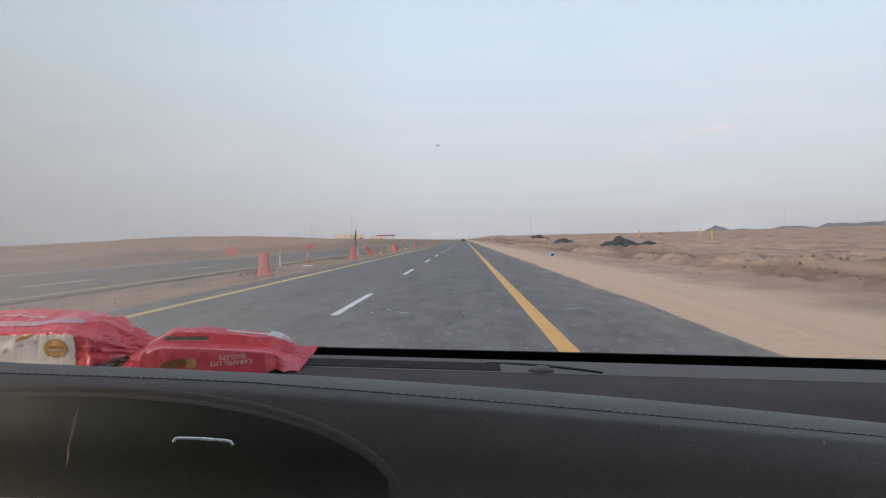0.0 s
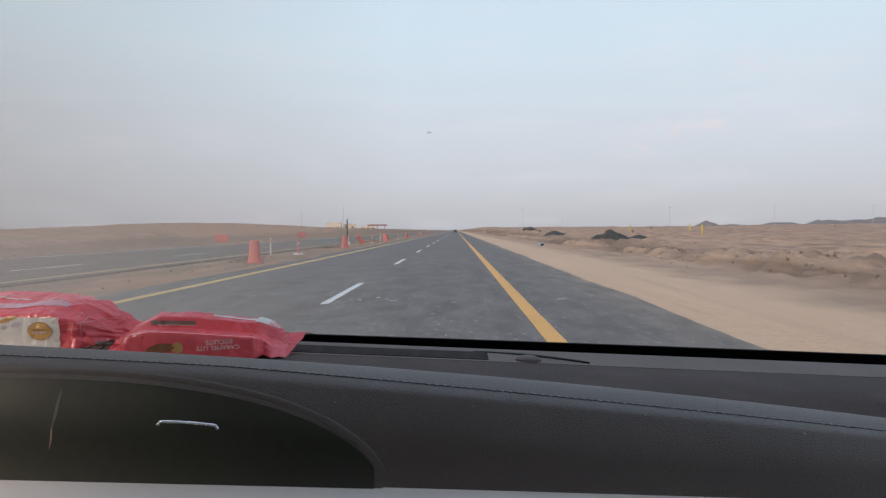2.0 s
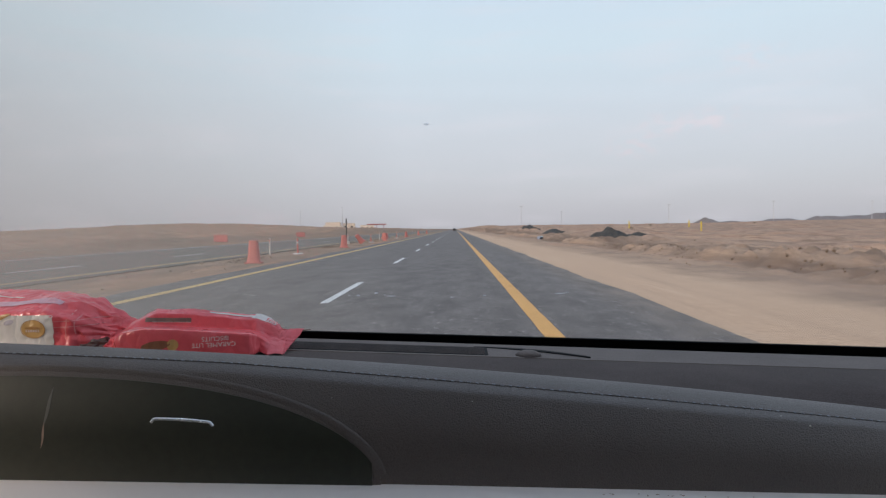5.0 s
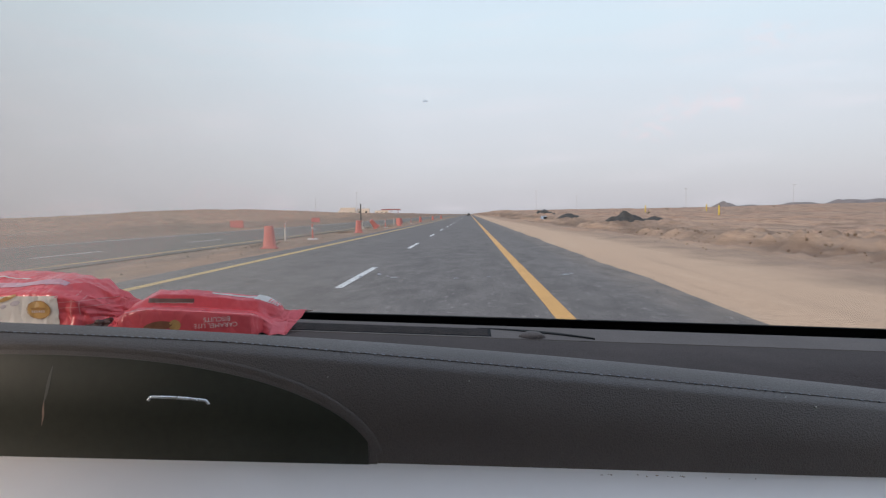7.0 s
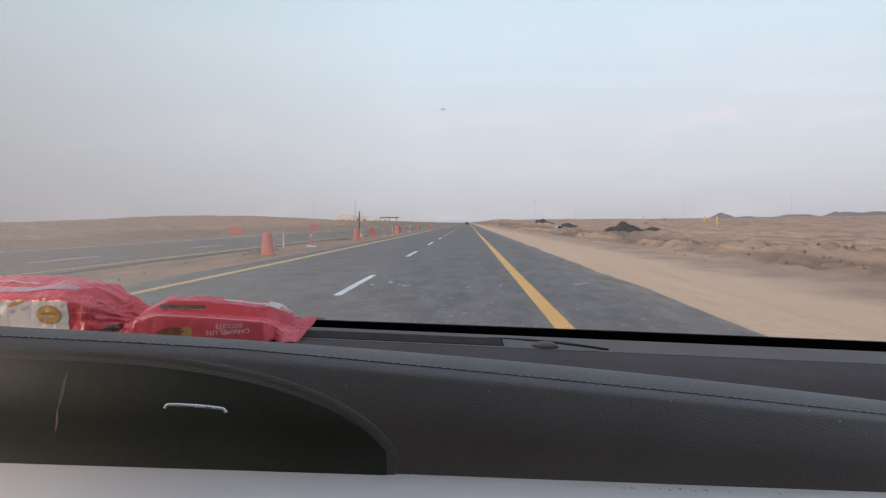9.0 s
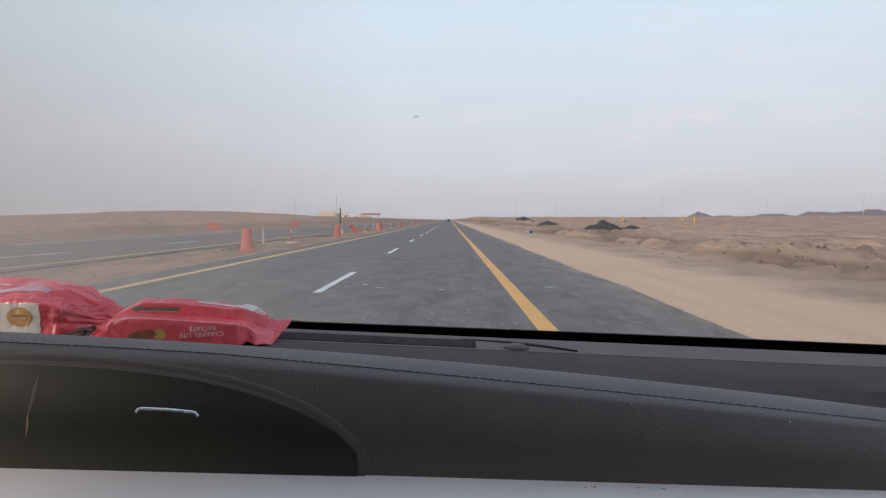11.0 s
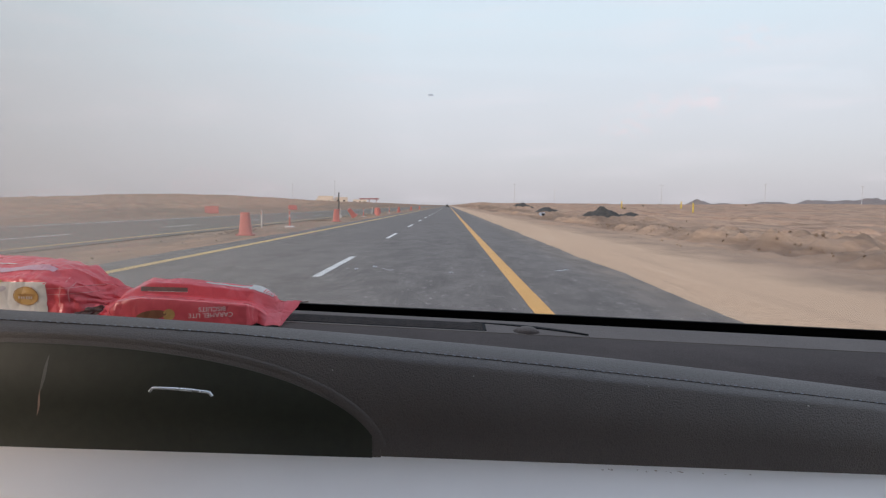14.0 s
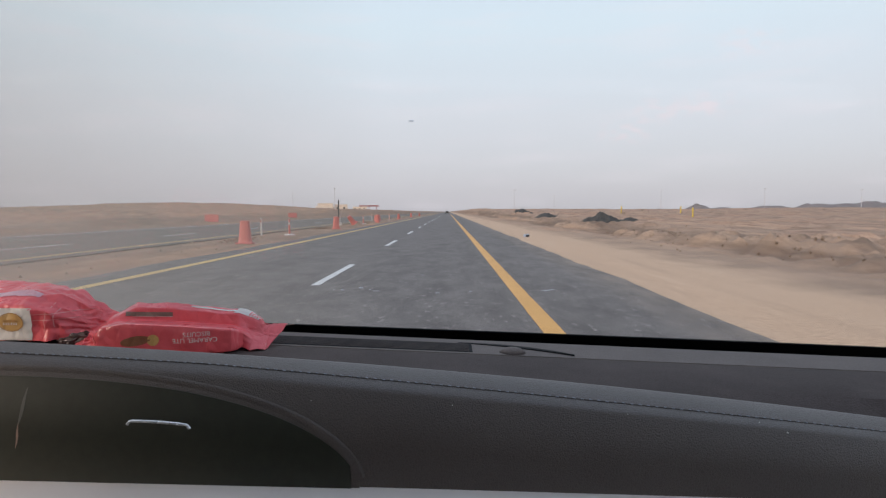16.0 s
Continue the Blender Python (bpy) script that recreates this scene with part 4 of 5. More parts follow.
part("lower_panel", sheet(lambda x, k: (x, (0.440, 0.432, 0.43, 0.45)[k], trim_z(x) - (0.0310, 0.0360, 0.12, 0.35)[k]), steps(X0, X1, 20), range(4), 0.02, (0, 1, 0)), BROWN_EDGE, dash, "dark brown lower panel")


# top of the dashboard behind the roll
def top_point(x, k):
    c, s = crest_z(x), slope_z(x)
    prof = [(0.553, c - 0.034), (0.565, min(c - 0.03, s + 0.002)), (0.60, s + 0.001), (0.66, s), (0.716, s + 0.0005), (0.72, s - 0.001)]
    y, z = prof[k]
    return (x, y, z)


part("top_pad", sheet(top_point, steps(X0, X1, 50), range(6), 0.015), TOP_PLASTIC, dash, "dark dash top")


def panel_point(x, k):
    s = slope_z(x)
    prof = [(0.7205, s - 0.004), (0.722, s + 0.0002), (0.75, s + 0.001), (0.790, s + 0.0022), (0.7935, s - 0.004)]
    y, z = prof[k]
    return (x, y, z)


part("windshield_panel", sheet(panel_point, steps(X0, X1, 50), range(5), 0.015), PANEL_PLASTIC, dash, "lighter grey panel at the glass")


# demister slot: long flush dark sheet, its recess shade put into the colour
def slot_point(u, v):
    x = X0 + 0.08 + (0.048 - X0 - 0.08) * u
    y = 0.728 + (0.768 - 0.728) * v
    return (x, y, slope_z(x) + 0.0009 + 0.0014 * v)


slot = part("demister_slot", sheet(slot_point, steps(0, 1, 40), steps(0, 1, 4), 0.003), SLOT_BLACK, dash, "black demister slot")
for i in range(7):
    yy = 0.731 + 0.0055 * i
    part("slat", sheet(lambda u, v: (X0 + 0.085 + (0.044 - X0 - 0.085) * u, yy + 0.0022 * v, slope_z(X0 + 0.085 + (0.044 - X0 - 0.085) * u) + 0.0014 * (yy - 0.73) / 0.048 + 0.0014), steps(0, 1, 20), (0, 1), 0.0012), TOP_PLASTIC, slot)


def groove_curve(u):
    x = 0.030 + 0.150 * u
    y = 0.770 - 0.040 * u ** 2.2
    return (x, y, slope_z(x) + 0.0026)


# flat dark strip on the panel: the groove's shade as colour, without depth
cu_pts = [groove_curve(i / 24) for i in range(25)]
bm = bmesh.new()
prev = None
for i, p in enumerate(cu_pts):
    w = 0.0010 + 0.0036 * math.sin(math.pi * (i / 24) ** 1.3)
    a1, b1 = bm.verts.new((p[0], p[1] - w, p[2])), bm.verts.new((p[0], p[1] + w, p[2]))
    if prev:
        bm.faces.new((prev[0], a1, b1, prev[1]))
    prev = (a1, b1)
ext = bmesh.ops.extrude_face_region(bm, geom=bm.faces[:])
bmesh.ops.translate(bm, vec=(0, 0, -0.003), verts=[g for g in ext["geom"] if isinstance(g, bmesh.types.BMVert)])
part("groove", bm, SLOT_BLACK, dash, "curved dark strip for the groove's shade round the slot end")

# light sensor dome on its oval foot
bm = bmesh.new()
bmesh.ops.create_uvsphere(bm, u_segments=24, v_segments=12, radius=1.0, matrix=Matrix.Translation((0.100, 0.735, slope_z(0.1) + 0.002)) @ Matrix.Diagonal((0.0150, 0.011, 0.0056, 1)))
sensor = part("light_sensor", bm, PANEL_PLASTIC, dash, "small domed light sensor")
bm = bmesh.new()
bmesh.ops.create_cone(bm, cap_ends=True, segments=28, radius1=1.0, radius2=0.9, depth=1.0, matrix=Matrix.Translation((0.100, 0.735, slope_z(0.1) + 0.0010)) @ Matrix.Diagonal((0.0180, 0.0130, 0.002, 1)))
part("foot", bm, TOP_PLASTIC, sensor)

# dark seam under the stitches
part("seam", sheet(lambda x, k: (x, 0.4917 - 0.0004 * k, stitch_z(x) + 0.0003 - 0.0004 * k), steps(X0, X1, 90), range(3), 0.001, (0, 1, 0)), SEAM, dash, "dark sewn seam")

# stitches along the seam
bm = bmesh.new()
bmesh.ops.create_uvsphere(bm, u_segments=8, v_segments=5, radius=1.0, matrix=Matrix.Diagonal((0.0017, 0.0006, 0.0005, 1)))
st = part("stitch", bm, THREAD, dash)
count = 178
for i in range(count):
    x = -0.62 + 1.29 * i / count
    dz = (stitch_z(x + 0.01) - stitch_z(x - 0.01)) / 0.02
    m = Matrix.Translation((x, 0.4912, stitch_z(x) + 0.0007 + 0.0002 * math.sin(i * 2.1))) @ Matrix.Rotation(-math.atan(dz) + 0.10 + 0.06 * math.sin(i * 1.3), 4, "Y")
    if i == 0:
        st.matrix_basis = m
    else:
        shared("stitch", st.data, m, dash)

# crumbs and grit lying on the pad and along the trim seam
CRUMB = surface("pale_crumb", (0.66, 0.64, 0.6), (0.5, 0.47, 0.42), 300.0, 0.8)
RUST = surface("brown_grit", (0.30, 0.16, 0.08), (0.42, 0.28, 0.16), 300.0, 0.8)
rng = random.Random(11)
for x, f, r in ((0.306, 0.10, 0.0009), (0.17, 0.07, 0.0005), (0.285, 0.03, 0.0006), (0.02, 0.14, 0.0005), (-0.10, 0.2, 0.0005)):
    px, py, pz = face_point(x, 42 * f)
    bm = bmesh.new()
    bmesh.ops.create_icosphere(bm, subdivisions=1, radius=r, matrix=Matrix.Translation((px, py - 0.4 * r, pz)))
    part("crumb", bm, CRUMB, dash)
for i in range(16):
    x = rng.gauss(0.17, 0.03)
    r = rng.uniform(0.0003, 0.0006)
    bm = bmesh.new()
    bmesh.ops.create_icosphere(bm, subdivisions=1, radius=r, matrix=Matrix.Translation((x, 0.4555 + rng.uniform(-0.001, 0.002), trim_z(x) + 0.3 * r)) @ Matrix.Diagonal((rng.uniform(1, 3), 1, 0.7, 1)))
    part("grit", bm, RUST, dash)

# ---------------------------------------------------------------- biscuit packets


def packet(name, label, sections, seed, centre, yaw):
    """A film-wrapped packet: cross-sections along its length, gathered into crimped fins at the ends.
    A section is its place along the length, six corners (y, z) and the depth of its pleats."""
    t = thing(name, label, "packet", "packets on the dashboard")
    rot_m = pose(*centre, 0, 0, yaw)
    per = 13

    def ring(f):
        k = 0
        while k < len(sections) - 2 and f > sections[k + 1][0]:
            k += 1
        (xa, ca, pa), (xb, cb, pb) = sections[k], sections[k + 1]
        w = min(1.0, max(0.0, (f - xa) / (xb - xa)))
        corners = [(p[0] + (q[0] - p[0]) * w, p[1] + (q[1] - p[1]) * w) for p, q in zip(ca, cb)]
        pts = []
        for i in range(6):
            p, q = corners[i], corners[(i + 1) % 6]
            pts += [(p[0] + (q[0] - p[0]) * j / per, p[1] + (q[1] - p[1]) * j / per) for j in range(per)]
        for _ in range(1):
            m = len(pts)
            pts = [((pts[i - 1][0] + 2 * pts[i][0] + pts[(i + 1) % m][0]) / 4, (pts[i - 1][1] + 2 * pts[i][1] + pts[(i + 1) % m][1]) / 4) for i in range(m)]
        return pts, pa + (pb - pa) * w

    x0, x1 = sections[0][0], sections[-1][0]
    bm = bmesh.new()
    rows = []
    for j in range(131):
        f = x0 + (x1 - x0) * j / 130
        pts, pleat = ring(f)
        my, mz = sum(p[0] for p in pts) / len(pts), sum(p[1] for p in pts) / len(pts)
        row = []
        for i, (y, z) in enumerate(pts):
            d = Vector((0, y - my, z - mz))
            d.normalize()
            n1 = noise.fractal((f * 22, y * 22 + seed, z * 22), 0.8, 2.0, 4)
            n2 = abs(noise.noise((f * 30 + y * 18, z * 42 + seed, y * 30)))
            n3 = noise.noise((i * 0.42 + seed, f * 24, 2.0)) + 0.6 * noise.noise((i * 0.16, f * 60 + seed, 5.0))
            n4 = abs(noise.noise((f * 70 + z * 40, y * 75, seed + z * 60)))
            n5 = 1 - abs(noise.noise((f * 46 + z * 30, y * 50 + z * 20, seed + 7))) * 2
            loose = min(1.0, 0.30 + pleat / 0.003)
            push = loose * (0.0020 * n1 - 0.0052 * (0.25 - n2) - 0.0022 * (0.25 - n4)) + pleat * (0.75 * n3 + 1.5 * (n5 ** 3 - 0.3))
            lean = smooth01(x1 - 0.03, x1, f) * (z - pts[2 * per][1])
            v = Vector((f + 0.95 * lean + 0.8 * pleat * noise.noise((i * 0.3, f * 20, seed)), y, z)) + d * push
            row.append(bm.verts.new(rot_m @ v))
        rows.append(row)
    m = len(rows[0])
    for r0, r1 in zip(rows, rows[1:]):
        for i in range(m):
            bm.faces.new((r0[i], r0[(i + 1) % m], r1[(i + 1) % m], r1[i]))
    bm.faces.new(rows[0][::-1])
    bm.faces.new(rows[-1])
    tree = BVHTree.FromBMesh(bm)
    wrapper = part("wrapper", bm, FOIL_RED, t)
    return t, wrapper, tree, rot_m


def decal(name, material, wrapper, tree, rot_m, shape, nu=16, nv=10, axis="front", label="", lift=0.0007):
    """A printed patch laid on the film: shape(u, v) gives its local x and z (or x and y from above)."""
    bm = bmesh.new()
    rows = []
    for j in range(nv + 1):
        row = []
        for i in range(nu + 1):
            p, q = shape(i / nu, j / nv)
            if axis == "front":
                src, way = rot_m @ Vector((p, -0.3, q)), rot_m.to_3x3() @ Vector((0, 1, 0))
            else:
                src, way = rot_m @ Vector((p, q, 0.3)), Vector((0, 0, -1))
            hit, nor, _, _ = tree.ray_cast(src, way)
            row.append(bm.verts.new(hit - way * lift) if hit else None)
        rows.append(row)
    for r0, r1 in zip(rows, rows[1:]):
        for i in range(nu):
            q = (r0[i], r0[i + 1], r1[i + 1], r1[i])
            if all(q):
                bm.faces.new(q)
    for v in [v for v in bm.verts if not v.link_faces]:
        bm.verts.remove(v)
    return part(name, bm, material, wrapper, label)


def rect(x0, x1, z0, z1, skew=0.0):
    return lambda u, v: (x0 + (x1 - x0) * u + skew * v, z0 + (z1 - z0) * v)


def oval(cx, cz, rx, rz, turn=0.0):
    def fn(u, v):
        r, a = max(v, 0.02), 2 * math.pi * u
        x, z = rx * r * math.cos(a), rz * r * math.sin(a)
        return (cx + x * math.cos(turn) - z * math.sin(turn), cz + x * math.sin(turn) + z * math.cos(turn))
    return fn


def lettering(name, body, size, x, z, wrapper, tree, rot_m, material):
    """Printed words, upside down as the packet lies, laid on the film."""
    cu = bpy.data.curves.new(name, "FONT")
    cu.body, cu.size, cu.align_x, cu.align_y = body, size, "CENTER", "CENTER"
    tmp = new("tmp", cu)
    me = bpy.data.meshes.new_from_object(tmp.evaluated_get(bpy.context.evaluated_depsgraph_get()))
    bpy.data.objects.remove(tmp)
    bm = bmesh.new()
    bm.from_mesh(me)
    bpy.data.meshes.remove(me)
    bmesh.ops.triangulate(bm, faces=bm.faces[:])
    way = rot_m.to_3x3() @ Vector((0, 1, 0))
    for v in bm.verts:
        hit, nor, _, _ = tree.ray_cast(rot_m @ Vector((x - v.co.x, -0.3, z - v.co.y)), way)
        if hit:
            v.co = hit - way * 0.0009
    return part(name, bm, material, wrapper, smooth=False)


def fin(y0, z0, y1, z1, th=0.0012):
    """A flat sealed fin, running from a low corner to a high one."""
    ym, zm = (y0 + y1) / 2, (z0 + z1) / 2
    return [(y0 - th, z0), (ym - th, zm), (y1 - th, z1), (y1 + th, z1), (ym + th, zm), (y0 + th, z0)]


SMALL = [(-0.122, fin(-0.012, -0.020, 0.020, 0.004), 0.003),
         (-0.102, [(-0.018, -0.018), (-0.016, -0.004), (-0.004, -0.001), (0.004, 0.004), (0.014, 0.006), (0.018, -0.016)], 0.004),
         (-0.086, [(-0.036, -0.0205), (-0.034, 0.0155), (-0.004, 0.0140), (0.004, 0.0185), (0.016, 0.0205), (0.034, -0.018)], 0.0014),
         (-0.058, [(-0.040, -0.0205), (-0.039, 0.0195), (0.000, 0.0165), (0.005, 0.0300), (0.018, 0.0345), (0.036, -0.018)], 0.0006),
         (-0.022, [(-0.041, -0.0205), (-0.040, 0.0165), (0.002, 0.0125), (0.006, 0.0290), (0.019, 0.0340), (0.038, -0.018)], 0.0004),
         (0.048, [(-0.041, -0.0205), (-0.040, 0.0085), (0.002, 0.0050), (0.007, 0.0180), (0.022, 0.0230), (0.038, -0.018)], 0.0004),
         (0.0565, [(-0.041, -0.0205), (-0.039, 0.0075), (0.002, 0.0045), (0.007, 0.0172), (0.022, 0.0225), (0.037, -0.018)], 0.0004),
         (0.0600, [(-0.036, -0.0205), (-0.033, 0.0050), (0.000, 0.0030), (0.006, 0.0165), (0.022, 0.0220), (0.036, -0.018)], 0.0010),
         (0.0660, [(-0.019, -0.0205), (-0.015, -0.0010), (-0.002, 0.0010), (0.006, 0.0145), (0.022, 0.0200), (0.034, -0.017)], 0.0014),
         (0.0760, [(-0.031, -0.0225), (-0.016, -0.0090), (0.000, -0.0030), (0.006, 0.0100), (0.021, 0.0150), (0.029, -0.017)], 0.0016),
         (0.0880, [(-0.027, -0.0235), (-0.014, -0.0145), (0.000, -0.0070), (0.006, 0.003), (0.018, 0.0080), (0.022, -0.016)], 0.0022),
         (0.099, fin(-0.018, -0.0245, 0.018, 0.001, 0.0025), 0.0024),
         (0.119, fin(-0.016, -0.0265, 0.014, 0.0015), 0.0016)]
_, wr, tr, rm = packet("biscuit_packet", "red biscuit packet with crinkled film lying upside down", SMALL, 1.3, (-0.305, 0.690, 1.2080), 14.0)
lettering("lettering", "CARAMEL LITE", 0.0075, 0.0167, -0.0028, wr, tr, rm, PRINT_WHITE)
lettering("lettering", "BISCUITS", 0.0075, 0.0185, 0.0042, wr, tr, rm, PRINT_WHITE)
decal("picture", PRINT_BROWN, wr, tr, rm, oval(-0.047, -0.001, 0.016, 0.0055, 0.12), 24, 6, label="brown biscuit picture")
decal("picture", PRINT_GOLD, wr, tr, rm, oval(-0.0285, -0.001, 0.0065, 0.0065, 0.5), 20, 6, label="golden biscuit picture")
decal("logo_patch", PRINT_DARK, wr, tr, rm, lambda u, v: (-0.068 + 0.052 * u, 0.0215 - 0.0030 * u + 0.0050 * v), 26, 8, label="dark printed panel")
decal("pale_line", PRINT_WHITE, wr, tr, rm, lambda u, v: (-0.060 + 0.044 * u, 0.0209 - 0.0028 * u + 0.0004 * v), 24, 2, lift=0.0009)
decal("pale_edge", FOIL_WHITE, wr, tr, rm, rect(0.004, 0.057, 0.0125, 0.0160), 24, 3, axis="top", label="pale printed edge")
decal("corner_panel", FOIL_WHITE, wr, tr, rm, rect(0.054, 0.084, 0.0085, 0.0225, 0.006), 16, 10, axis="top", label="pale printed corner panel")
for i in range(5):
    decal("print_bar", FOIL_RED, wr, tr, rm, rect(0.072 + 0.003 * i, 0.0734 + 0.003 * i, 0.009, 0.018, 0.004), 2, 5, axis="top", lift=0.0013)
bm = tube(0.0009, 0.0007, (-0.1935, 0.728, 1.2075), (-0.1835, 0.731, 1.2085), 8)
part("torn_tip", bm, PRINT_DARK, wr, "dark torn film tip")

LARGE = [(-0.170, fin(-0.02, -0.019, 0.02, 0.01), 0.003),
         (-0.145, [(-0.02, -0.019), (-0.018, 0.004), (0.0, 0.012), (0.018, 0.012), (0.02, -0.018), (0.0, -0.0195)], 0.004),
         (-0.115, [(-0.048, -0.0195), (-0.046, 0.022), (-0.02, 0.040), (0.025, 0.044), (0.046, -0.018), (0.0, -0.0195)], 0.001),
         (0.010, [(-0.052, -0.0195), (-0.051, 0.022), (-0.022, 0.036), (0.022, 0.046), (0.048, -0.018), (0.0, -0.0195)], 0.0006),
         (0.088, [(-0.050, -0.0195), (-0.049, 0.024), (-0.020, 0.036), (0.022, 0.0405), (0.046, -0.018), (0.0, -0.0195)], 0.0010),
         (0.118, [(-0.046, -0.0195), (-0.042, 0.014), (-0.012, 0.028), (0.018, 0.033), (0.040, -0.018), (0.0, -0.0195)], 0.0022),
         (0.140, [(-0.026, -0.0195), (-0.022, 0.002), (-0.004, 0.014), (0.014, 0.015), (0.026, -0.016), (0.0, -0.0195)], 0.0032),
         (0.155, fin(-0.014, -0.018, 0.014, 0.008, 0.004), 0.0040),
         (0.176, fin(-0.016, -0.014, 0.016, 0.003), 0.0028)]
_, wr1, tr1, rm1 = packet("biscuit_packet", "red and white biscuit packet with torn crumpled end", LARGE, 6.1, (-0.578, 0.722, 1.2195), -3.0)
decal("label_panel", FOIL_WHITE, wr1, tr1, rm1, lambda u, v: (-0.10 + 0.2 * u, -0.018 + v * (0.0205 - 0.19 * max(0.0, 0.1 - u * 0.2) + 0.018)), 40, 14, label="white printed label panel")
decal("emblem", PRINT_GOLD, wr1, tr1, rm1, oval(0.0765, 0.004, 0.0150, 0.0105), 28, 6, label="gold oval emblem", lift=0.0013)
decal("emblem_core", PRINT_RUST, wr1, tr1, rm1, oval(0.0765, 0.0055, 0.0100, 0.0012), 24, 3, lift=0.0019)
for i in range(6):
    decal("emblem_bar", PRINT_WHITE, wr1, tr1, rm1, rect(0.0675 + 0.003 * i, 0.0690 + 0.003 * i, 0.0005, 0.0035), 2, 3, lift=0.0019)
decal("emblem_rim", PRINT_RUST, wr1, tr1, rm1, lambda u, v: (0.0765 + (0.0150 + 0.0008 * v) * math.cos(6.2832 * u), 0.004 + (0.0105 + 0.0008 * v) * math.sin(6.2832 * u)), 32, 1, lift=0.0017)
for x, z, rx, rz, turn, mat in ((0.045, 0.012, 0.006, 0.003, 0.3, PRINT_BLUE), (0.030, 0.008, 0.004, 0.0025, 0.3, PRINT_BLUE), (0.035, 0.018, 0.012, 0.0025, 0.35, PRINT_GOLD), (0.012, 0.002, 0.004, 0.003, 0.3, PRINT_BLUE), (-0.02, 0.01, 0.016, 0.004, 0.3, PRINT_GOLD)):
    decal("picture", mat, wr1, tr1, rm1, oval(x, z, rx, rz, turn), 20, 5, lift=0.0013)
# lilac sheen of the film, painted on its top as a stripe
decal("stripe", SHEEN_LILAC, wr1, tr1, rm1, lambda u, v: (-0.09 + 0.185 * u, -0.042 + 0.010 * v + 0.012 * u), 40, 5, axis="top", label="greyish lilac sheen painted as a stripe")
decal("stripe", PRINT_WHITE, wr1, tr1, rm1, rect(-0.09, 0.030, -0.012, -0.009, 0.002), 40, 3, axis="top", label="pale printed stripe")
for x0, x1, z0, z1 in ((0.097, 0.143, 0.0120, 0.0131), (0.099, 0.139, 0.0050, 0.0060), (0.1125, 0.1138, -0.006, 0.024), (0.121, 0.122, -0.004, 0.018)):
    decal("print_line", PRINT_PINK, wr1, tr1, rm1, rect(x0, x1, z0, z1, 0.003 if x1 - x0 > 0.01 else 0.0), 24, 6)
# solid dark lump: shade of the hollow between the packets, put into colour
bm = bmesh.new()
bmesh.ops.create_icosphere(bm, subdivisions=4, radius=1.0)
for v in bm.verts:
    v.co *= 1 + 0.5 * noise.fractal((v.co.x * 2.2, v.co.y * 2.2, v.co.z * 2.2), 0.8, 2.0, 4)
bmesh.ops.transform(bm, matrix=pose(-0.426, 0.667, 1.2035, 0, -12, 8) @ Matrix.Diagonal((0.019, 0.005, 0.0065, 1)), verts=bm.verts)
part("hollow_shade", bm, HOLLOW_DARK, wr1, "dark crumpled lump for the torn end's shaded hollow")
bm = tube(0.003, 0.0010, (-0.420, 0.672, 1.206), (-0.399, 0.678, 1.2105), 8)
part("torn_tip", bm, PRINT_DARK, wr1, "dark torn film end")

# ---------------------------------------------------------------- windshield and cabin shell


def glass_y(z):
    """The glass leans back; its unseen top rakes further to let in sky light."""
    return 0.78 - (z - 1.25) * 0.85 - 13.3 * max(0.0, z - 1.58) ** 2


def shield_point(x, z):
    bow = 0.05 * ((x + 0.18) / 0.87) ** 2
    return (x, glass_y(z) - bow * 0.3, z)


zs = steps(1.12, 1.72, 30)
shield = part("windshield", sheet(shield_point, steps(X0, X1, 24), zs, 0.005, (0, 0.75, 0.66)), GLASS)
shield.visible_shadow = False
tagged(shield, "car windshield with painted haze, chips and specks", "windshield", kind="structure")


def band_point(x, k):
    top = 1.178 - 0.044 * x
    z = top - 0.022 * k
    p = shield_point(x, z)
    return (p[0], p[1] - 0.003, p[2])


part("black_band", sheet(band_point, steps(X0, X1, 40), (0, 0.3, 1, 2), 0.002, (0, 0.75, 0.66)), FRIT, shield, "black ceramic band at the glass foot")
def chip_material(name, thin, thick):
    m, n, l, b = nodes_of(name)
    n.remove(b)
    t = n.new("ShaderNodeBsdfTranslucent")
    t.inputs[0].default_value = (0.72, 0.72, 0.74, 1)
    clear = n.new("ShaderNodeBsdfTransparent")
    mixed = n.new("ShaderNodeMixShader")
    l.new(remap(n, l, noise_tex(n, l, 900.0, 2.0, 0.6, position(n)), 0.3, 0.7, thin, thick), mixed.inputs[0])
    l.new(clear.outputs[0], mixed.inputs[1])
    l.new(t.outputs[0], mixed.inputs[2])
    l.new(mixed.outputs[0], n["Material Output"].inputs[0])
    return m


CHIP = chip_material("glass_chip", 0.25, 0.9)
DRIED = chip_material("dried_water", 0.06, 0.30)
MARK_DARK = surface("insect_mark", (0.02, 0.018, 0.016), (0.03, 0.028, 0.025), 200.0, 0.7)


def glass_mark(x, z, rx, rz, material, seed, name="chip", lift=0.004):
    p = shield_point(x, z)
    bm = bmesh.new()
    ring = []
    for i in range(14):
        a = 2 * math.pi * i / 14
        k = 1 + 0.45 * noise.noise((math.cos(a) * 2, math.sin(a) * 2, seed))
        q = shield_point(x + rx * k * math.cos(a), z + rz * k * math.sin(a))
        ring.append(bm.verts.new((q[0], q[1] - lift, q[2])))
    bm.faces.new(ring)
    ext = bmesh.ops.extrude_face_region(bm, geom=bm.faces[:])
    bmesh.ops.translate(bm, vec=(0, -0.0004, 0), verts=[g for g in ext["geom"] if isinstance(g, bmesh.types.BMVert)])
    part(name, bm, material, shield, smooth=False)


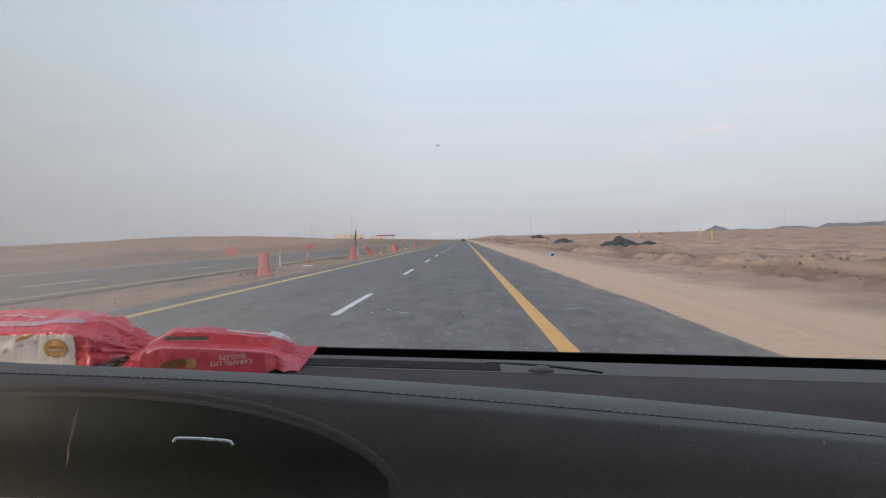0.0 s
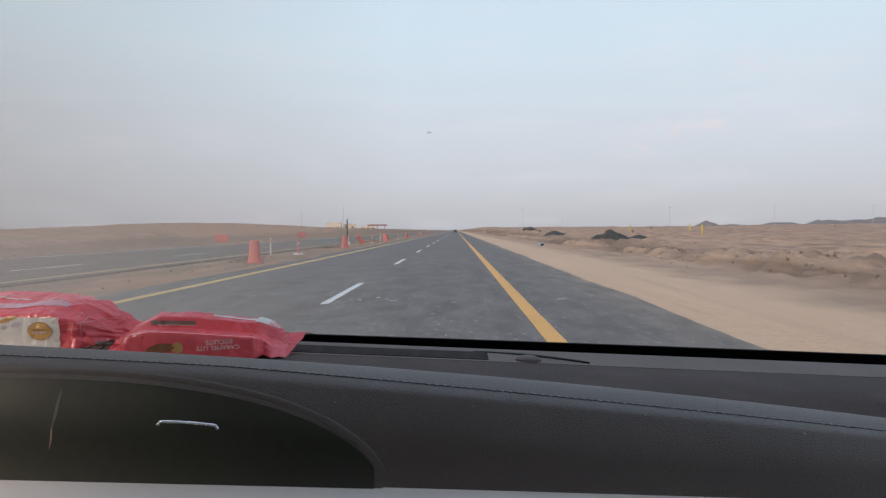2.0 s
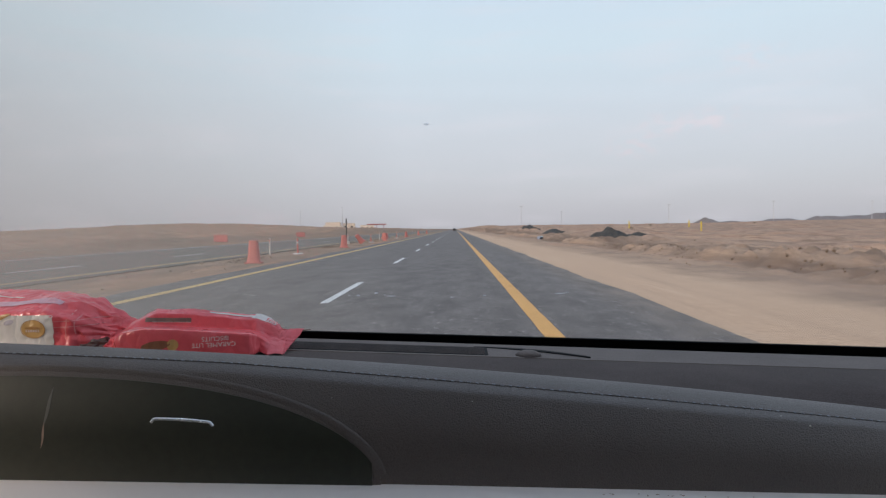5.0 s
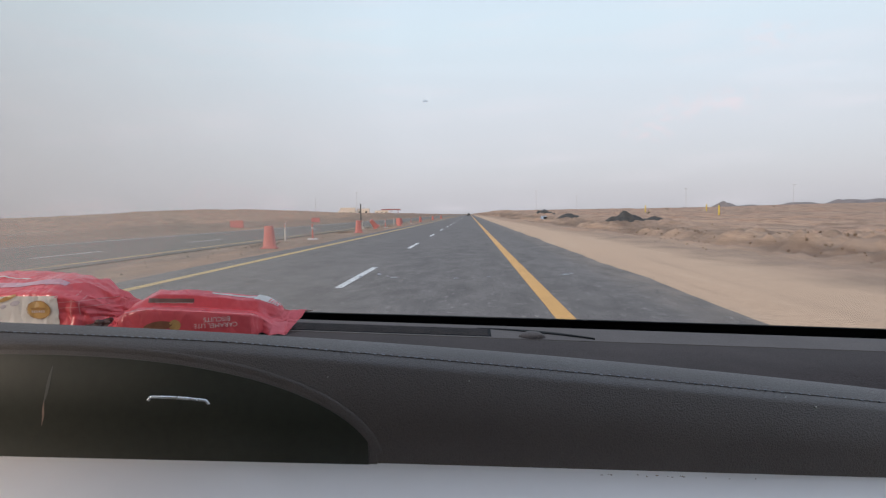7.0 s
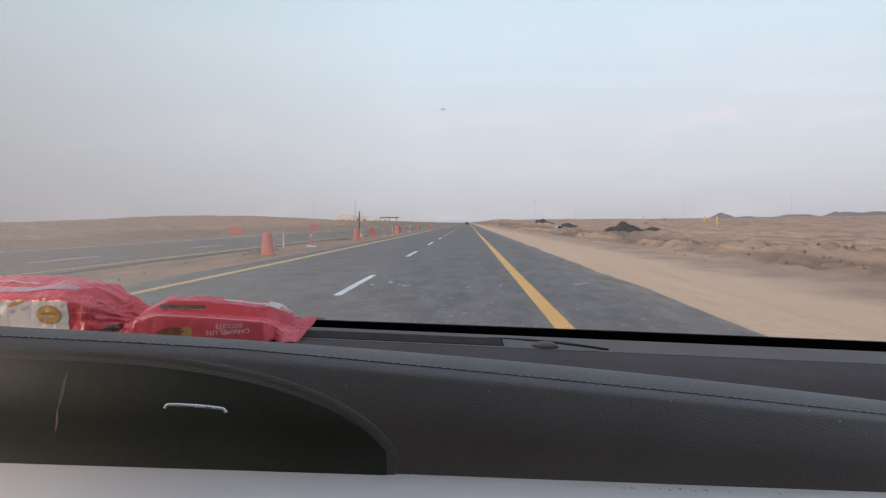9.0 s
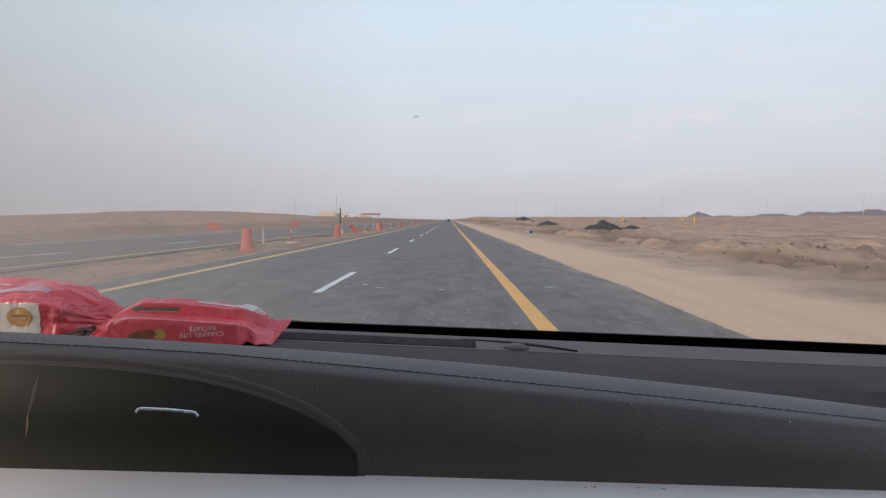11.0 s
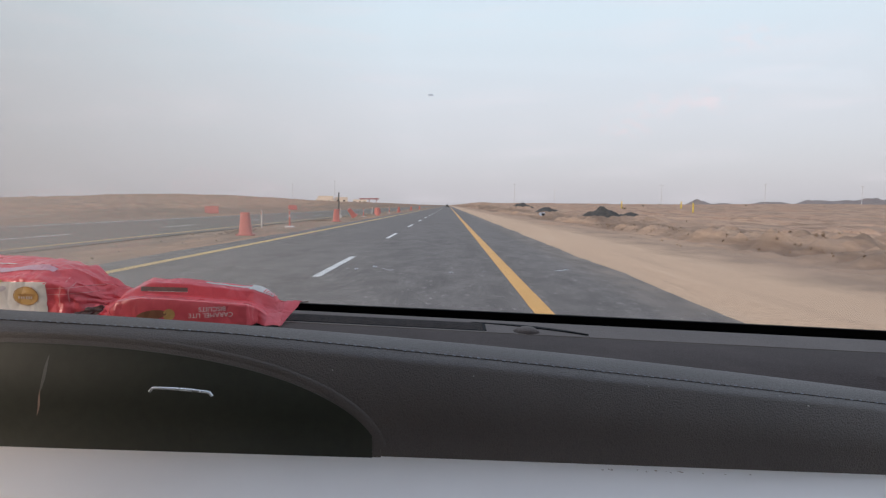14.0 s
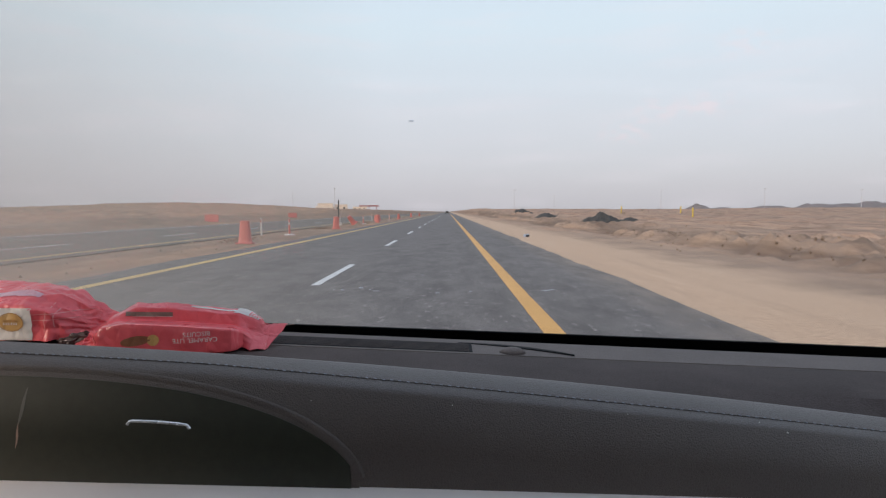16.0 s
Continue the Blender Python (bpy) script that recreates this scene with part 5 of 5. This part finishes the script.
glass_mark(0.114, 1.324, 0.0040, 0.0022, CHIP, 1.0, lift=0.003)
glass_mark(0.1155, 1.3236, 0.0022, 0.0014, MARK_DARK, 2.0, "insect_mark", 0.0045)
glass_mark(-0.022, 1.449, 0.0030, 0.0008, CHIP, 3.0)
for i, (dx, dz, rx, rz) in enumerate(((0, 0, 0.0030, 0.0010), (-0.026, -0.0035, 0.0028, 0.0007), (-0.038, -0.003, 0.0012, 0.0006), (0.02, -0.005, 0.0055, 0.0005), (0.012, -0.003, 0.0015, 0.0005), (0.105, -0.008, 0.003, 0.0005), (0.085, 0.02, 0.0008, 0.0006), (0.15, -0.006, 0.0022, 0.0004))):
    glass_mark(-0.103 + dx, 1.25 + dz, rx, rz, CHIP, 4.0 + i)
glass_mark(0.150, 1.246, 0.0065, 0.0005, CHIP, 20.0)
glass_mark(0.158, 1.2475, 0.004, 0.0004, CHIP, 21.0)
for i, (x, z) in enumerate(((-0.27, 1.445), (0.10, 1.44), (-0.26, 1.42), (-0.20, 1.40), (0.27, 1.24))):
    glass_mark(x, z, 0.0005, 0.0004, MARK_DARK, 30.0 + i, "speck")

# faint dried drop, a thin ring
bm = bmesh.new()
prev = None
first_pair = None
for i in range(28):
    a = 2 * math.pi * i / 28
    pair = []
    for r in (0.0052, 0.0058 + 0.0004 * math.sin(3 * a)):
        q = shield_point(0.286 + r * math.cos(a), 1.2165 + r * math.sin(a))
        pair.append(bm.verts.new((q[0], q[1] - 0.003, q[2])))
    if prev:
        bm.faces.new((prev[0], pair[0], pair[1], prev[1]))
    else:
        first_pair = pair
    prev = pair
bm.faces.new((prev[0], first_pair[0], first_pair[1], prev[1]))
part("dried_drop", bm, DRIED, shield)

# unseen shell, added to close the cabin and shape its light
cabin = thing("car_shell", "unseen plain grey car shell added round the dashboard", "car")
part("roof", box(X0 - 0.02, X1 + 0.02, -1.6, 0.11, 1.725, 1.77, 0.015), HEADLINER, cabin)
part("floor_pan", box(X0 - 0.02, X1 + 0.02, -1.6, 0.9, 0.32, 0.38, 0.01), CABIN_BEIGE, cabin)
for sx in (X0 - 0.05, X1 + 0.01):
    part("door_panel", box(sx, sx + 0.04, -1.6, 0.95, 0.382, 1.12, 0.01), CABIN_BEIGE, cabin)
    rail = [(-1.6, 1.56)] + [(glass_y(z) - 0.01, z) for z in (1.56, 1.60, 1.64, 1.68, 1.722)] + [(-1.6, 1.722)]
    bm = bmesh.new()
    face = bm.faces.new([bm.verts.new((sx, y, z)) for y, z in rail])
    ext = bmesh.ops.extrude_face_region(bm, geom=[face])
    bmesh.ops.translate(bm, vec=(0.04, 0, 0), verts=[g for g in ext["geom"] if isinstance(g, bmesh.types.BMVert)])
    part("roof_rail", bm, TRIM_DARK, cabin)
    part("pillar", box(sx, sx + 0.04, -0.45, -0.30, 1.122, 1.558, 0.01), TRIM_DARK, cabin)
    bm = box(sx, sx + 0.04, -0.03, 0.03, 0.0, 1.0, 0.005)
    for v in bm.verts:
        z = v.co.z
        v.co.y += glass_y(1.122) + (glass_y(1.56) - glass_y(1.122)) * z - 0.02
        v.co.z = 1.122 + 0.436 * z
    part("pillar", bm, TRIM_DARK, cabin)
# added panels that hold back light from the rear sides and the back
for sx in (X0 - 0.05, X1 + 0.01):
    part("quarter_blocker", box(sx, sx + 0.04, -1.6, -0.452, 1.122, 1.558, 0.01), TRIM_DARK, cabin)
part("rear_blocker", box(X0 - 0.02, X1 + 0.02, -1.64, -1.602, 0.32, 1.55, 0.01), TRIM_DARK, cabin)
part("bulkhead", box(X0, X1, 0.86, 0.89, 0.382, 1.13, 0.005), TRIM_DARK, cabin)
part("bonnet", sheet(lambda x, y: (x, y, 0.93 - 0.05 * (y - 0.9) - 0.05 * max(0, y - 1.6) ** 2 - 0.06 * ((x + 0.18) / 0.85) ** 4), steps(X0, X1, 16), steps(0.93, 2.2, 16), 0.5), CAR_PAINT, cabin)
for sx in (X0 + 0.1, X1 - 0.1):
    for sy in (1.5, -1.3):
        part("wheel", tube(0.36, 0.36, (sx - 0.11, sy, 0.362), (sx + 0.11, sy, 0.362), 28), TYRE, cabin)
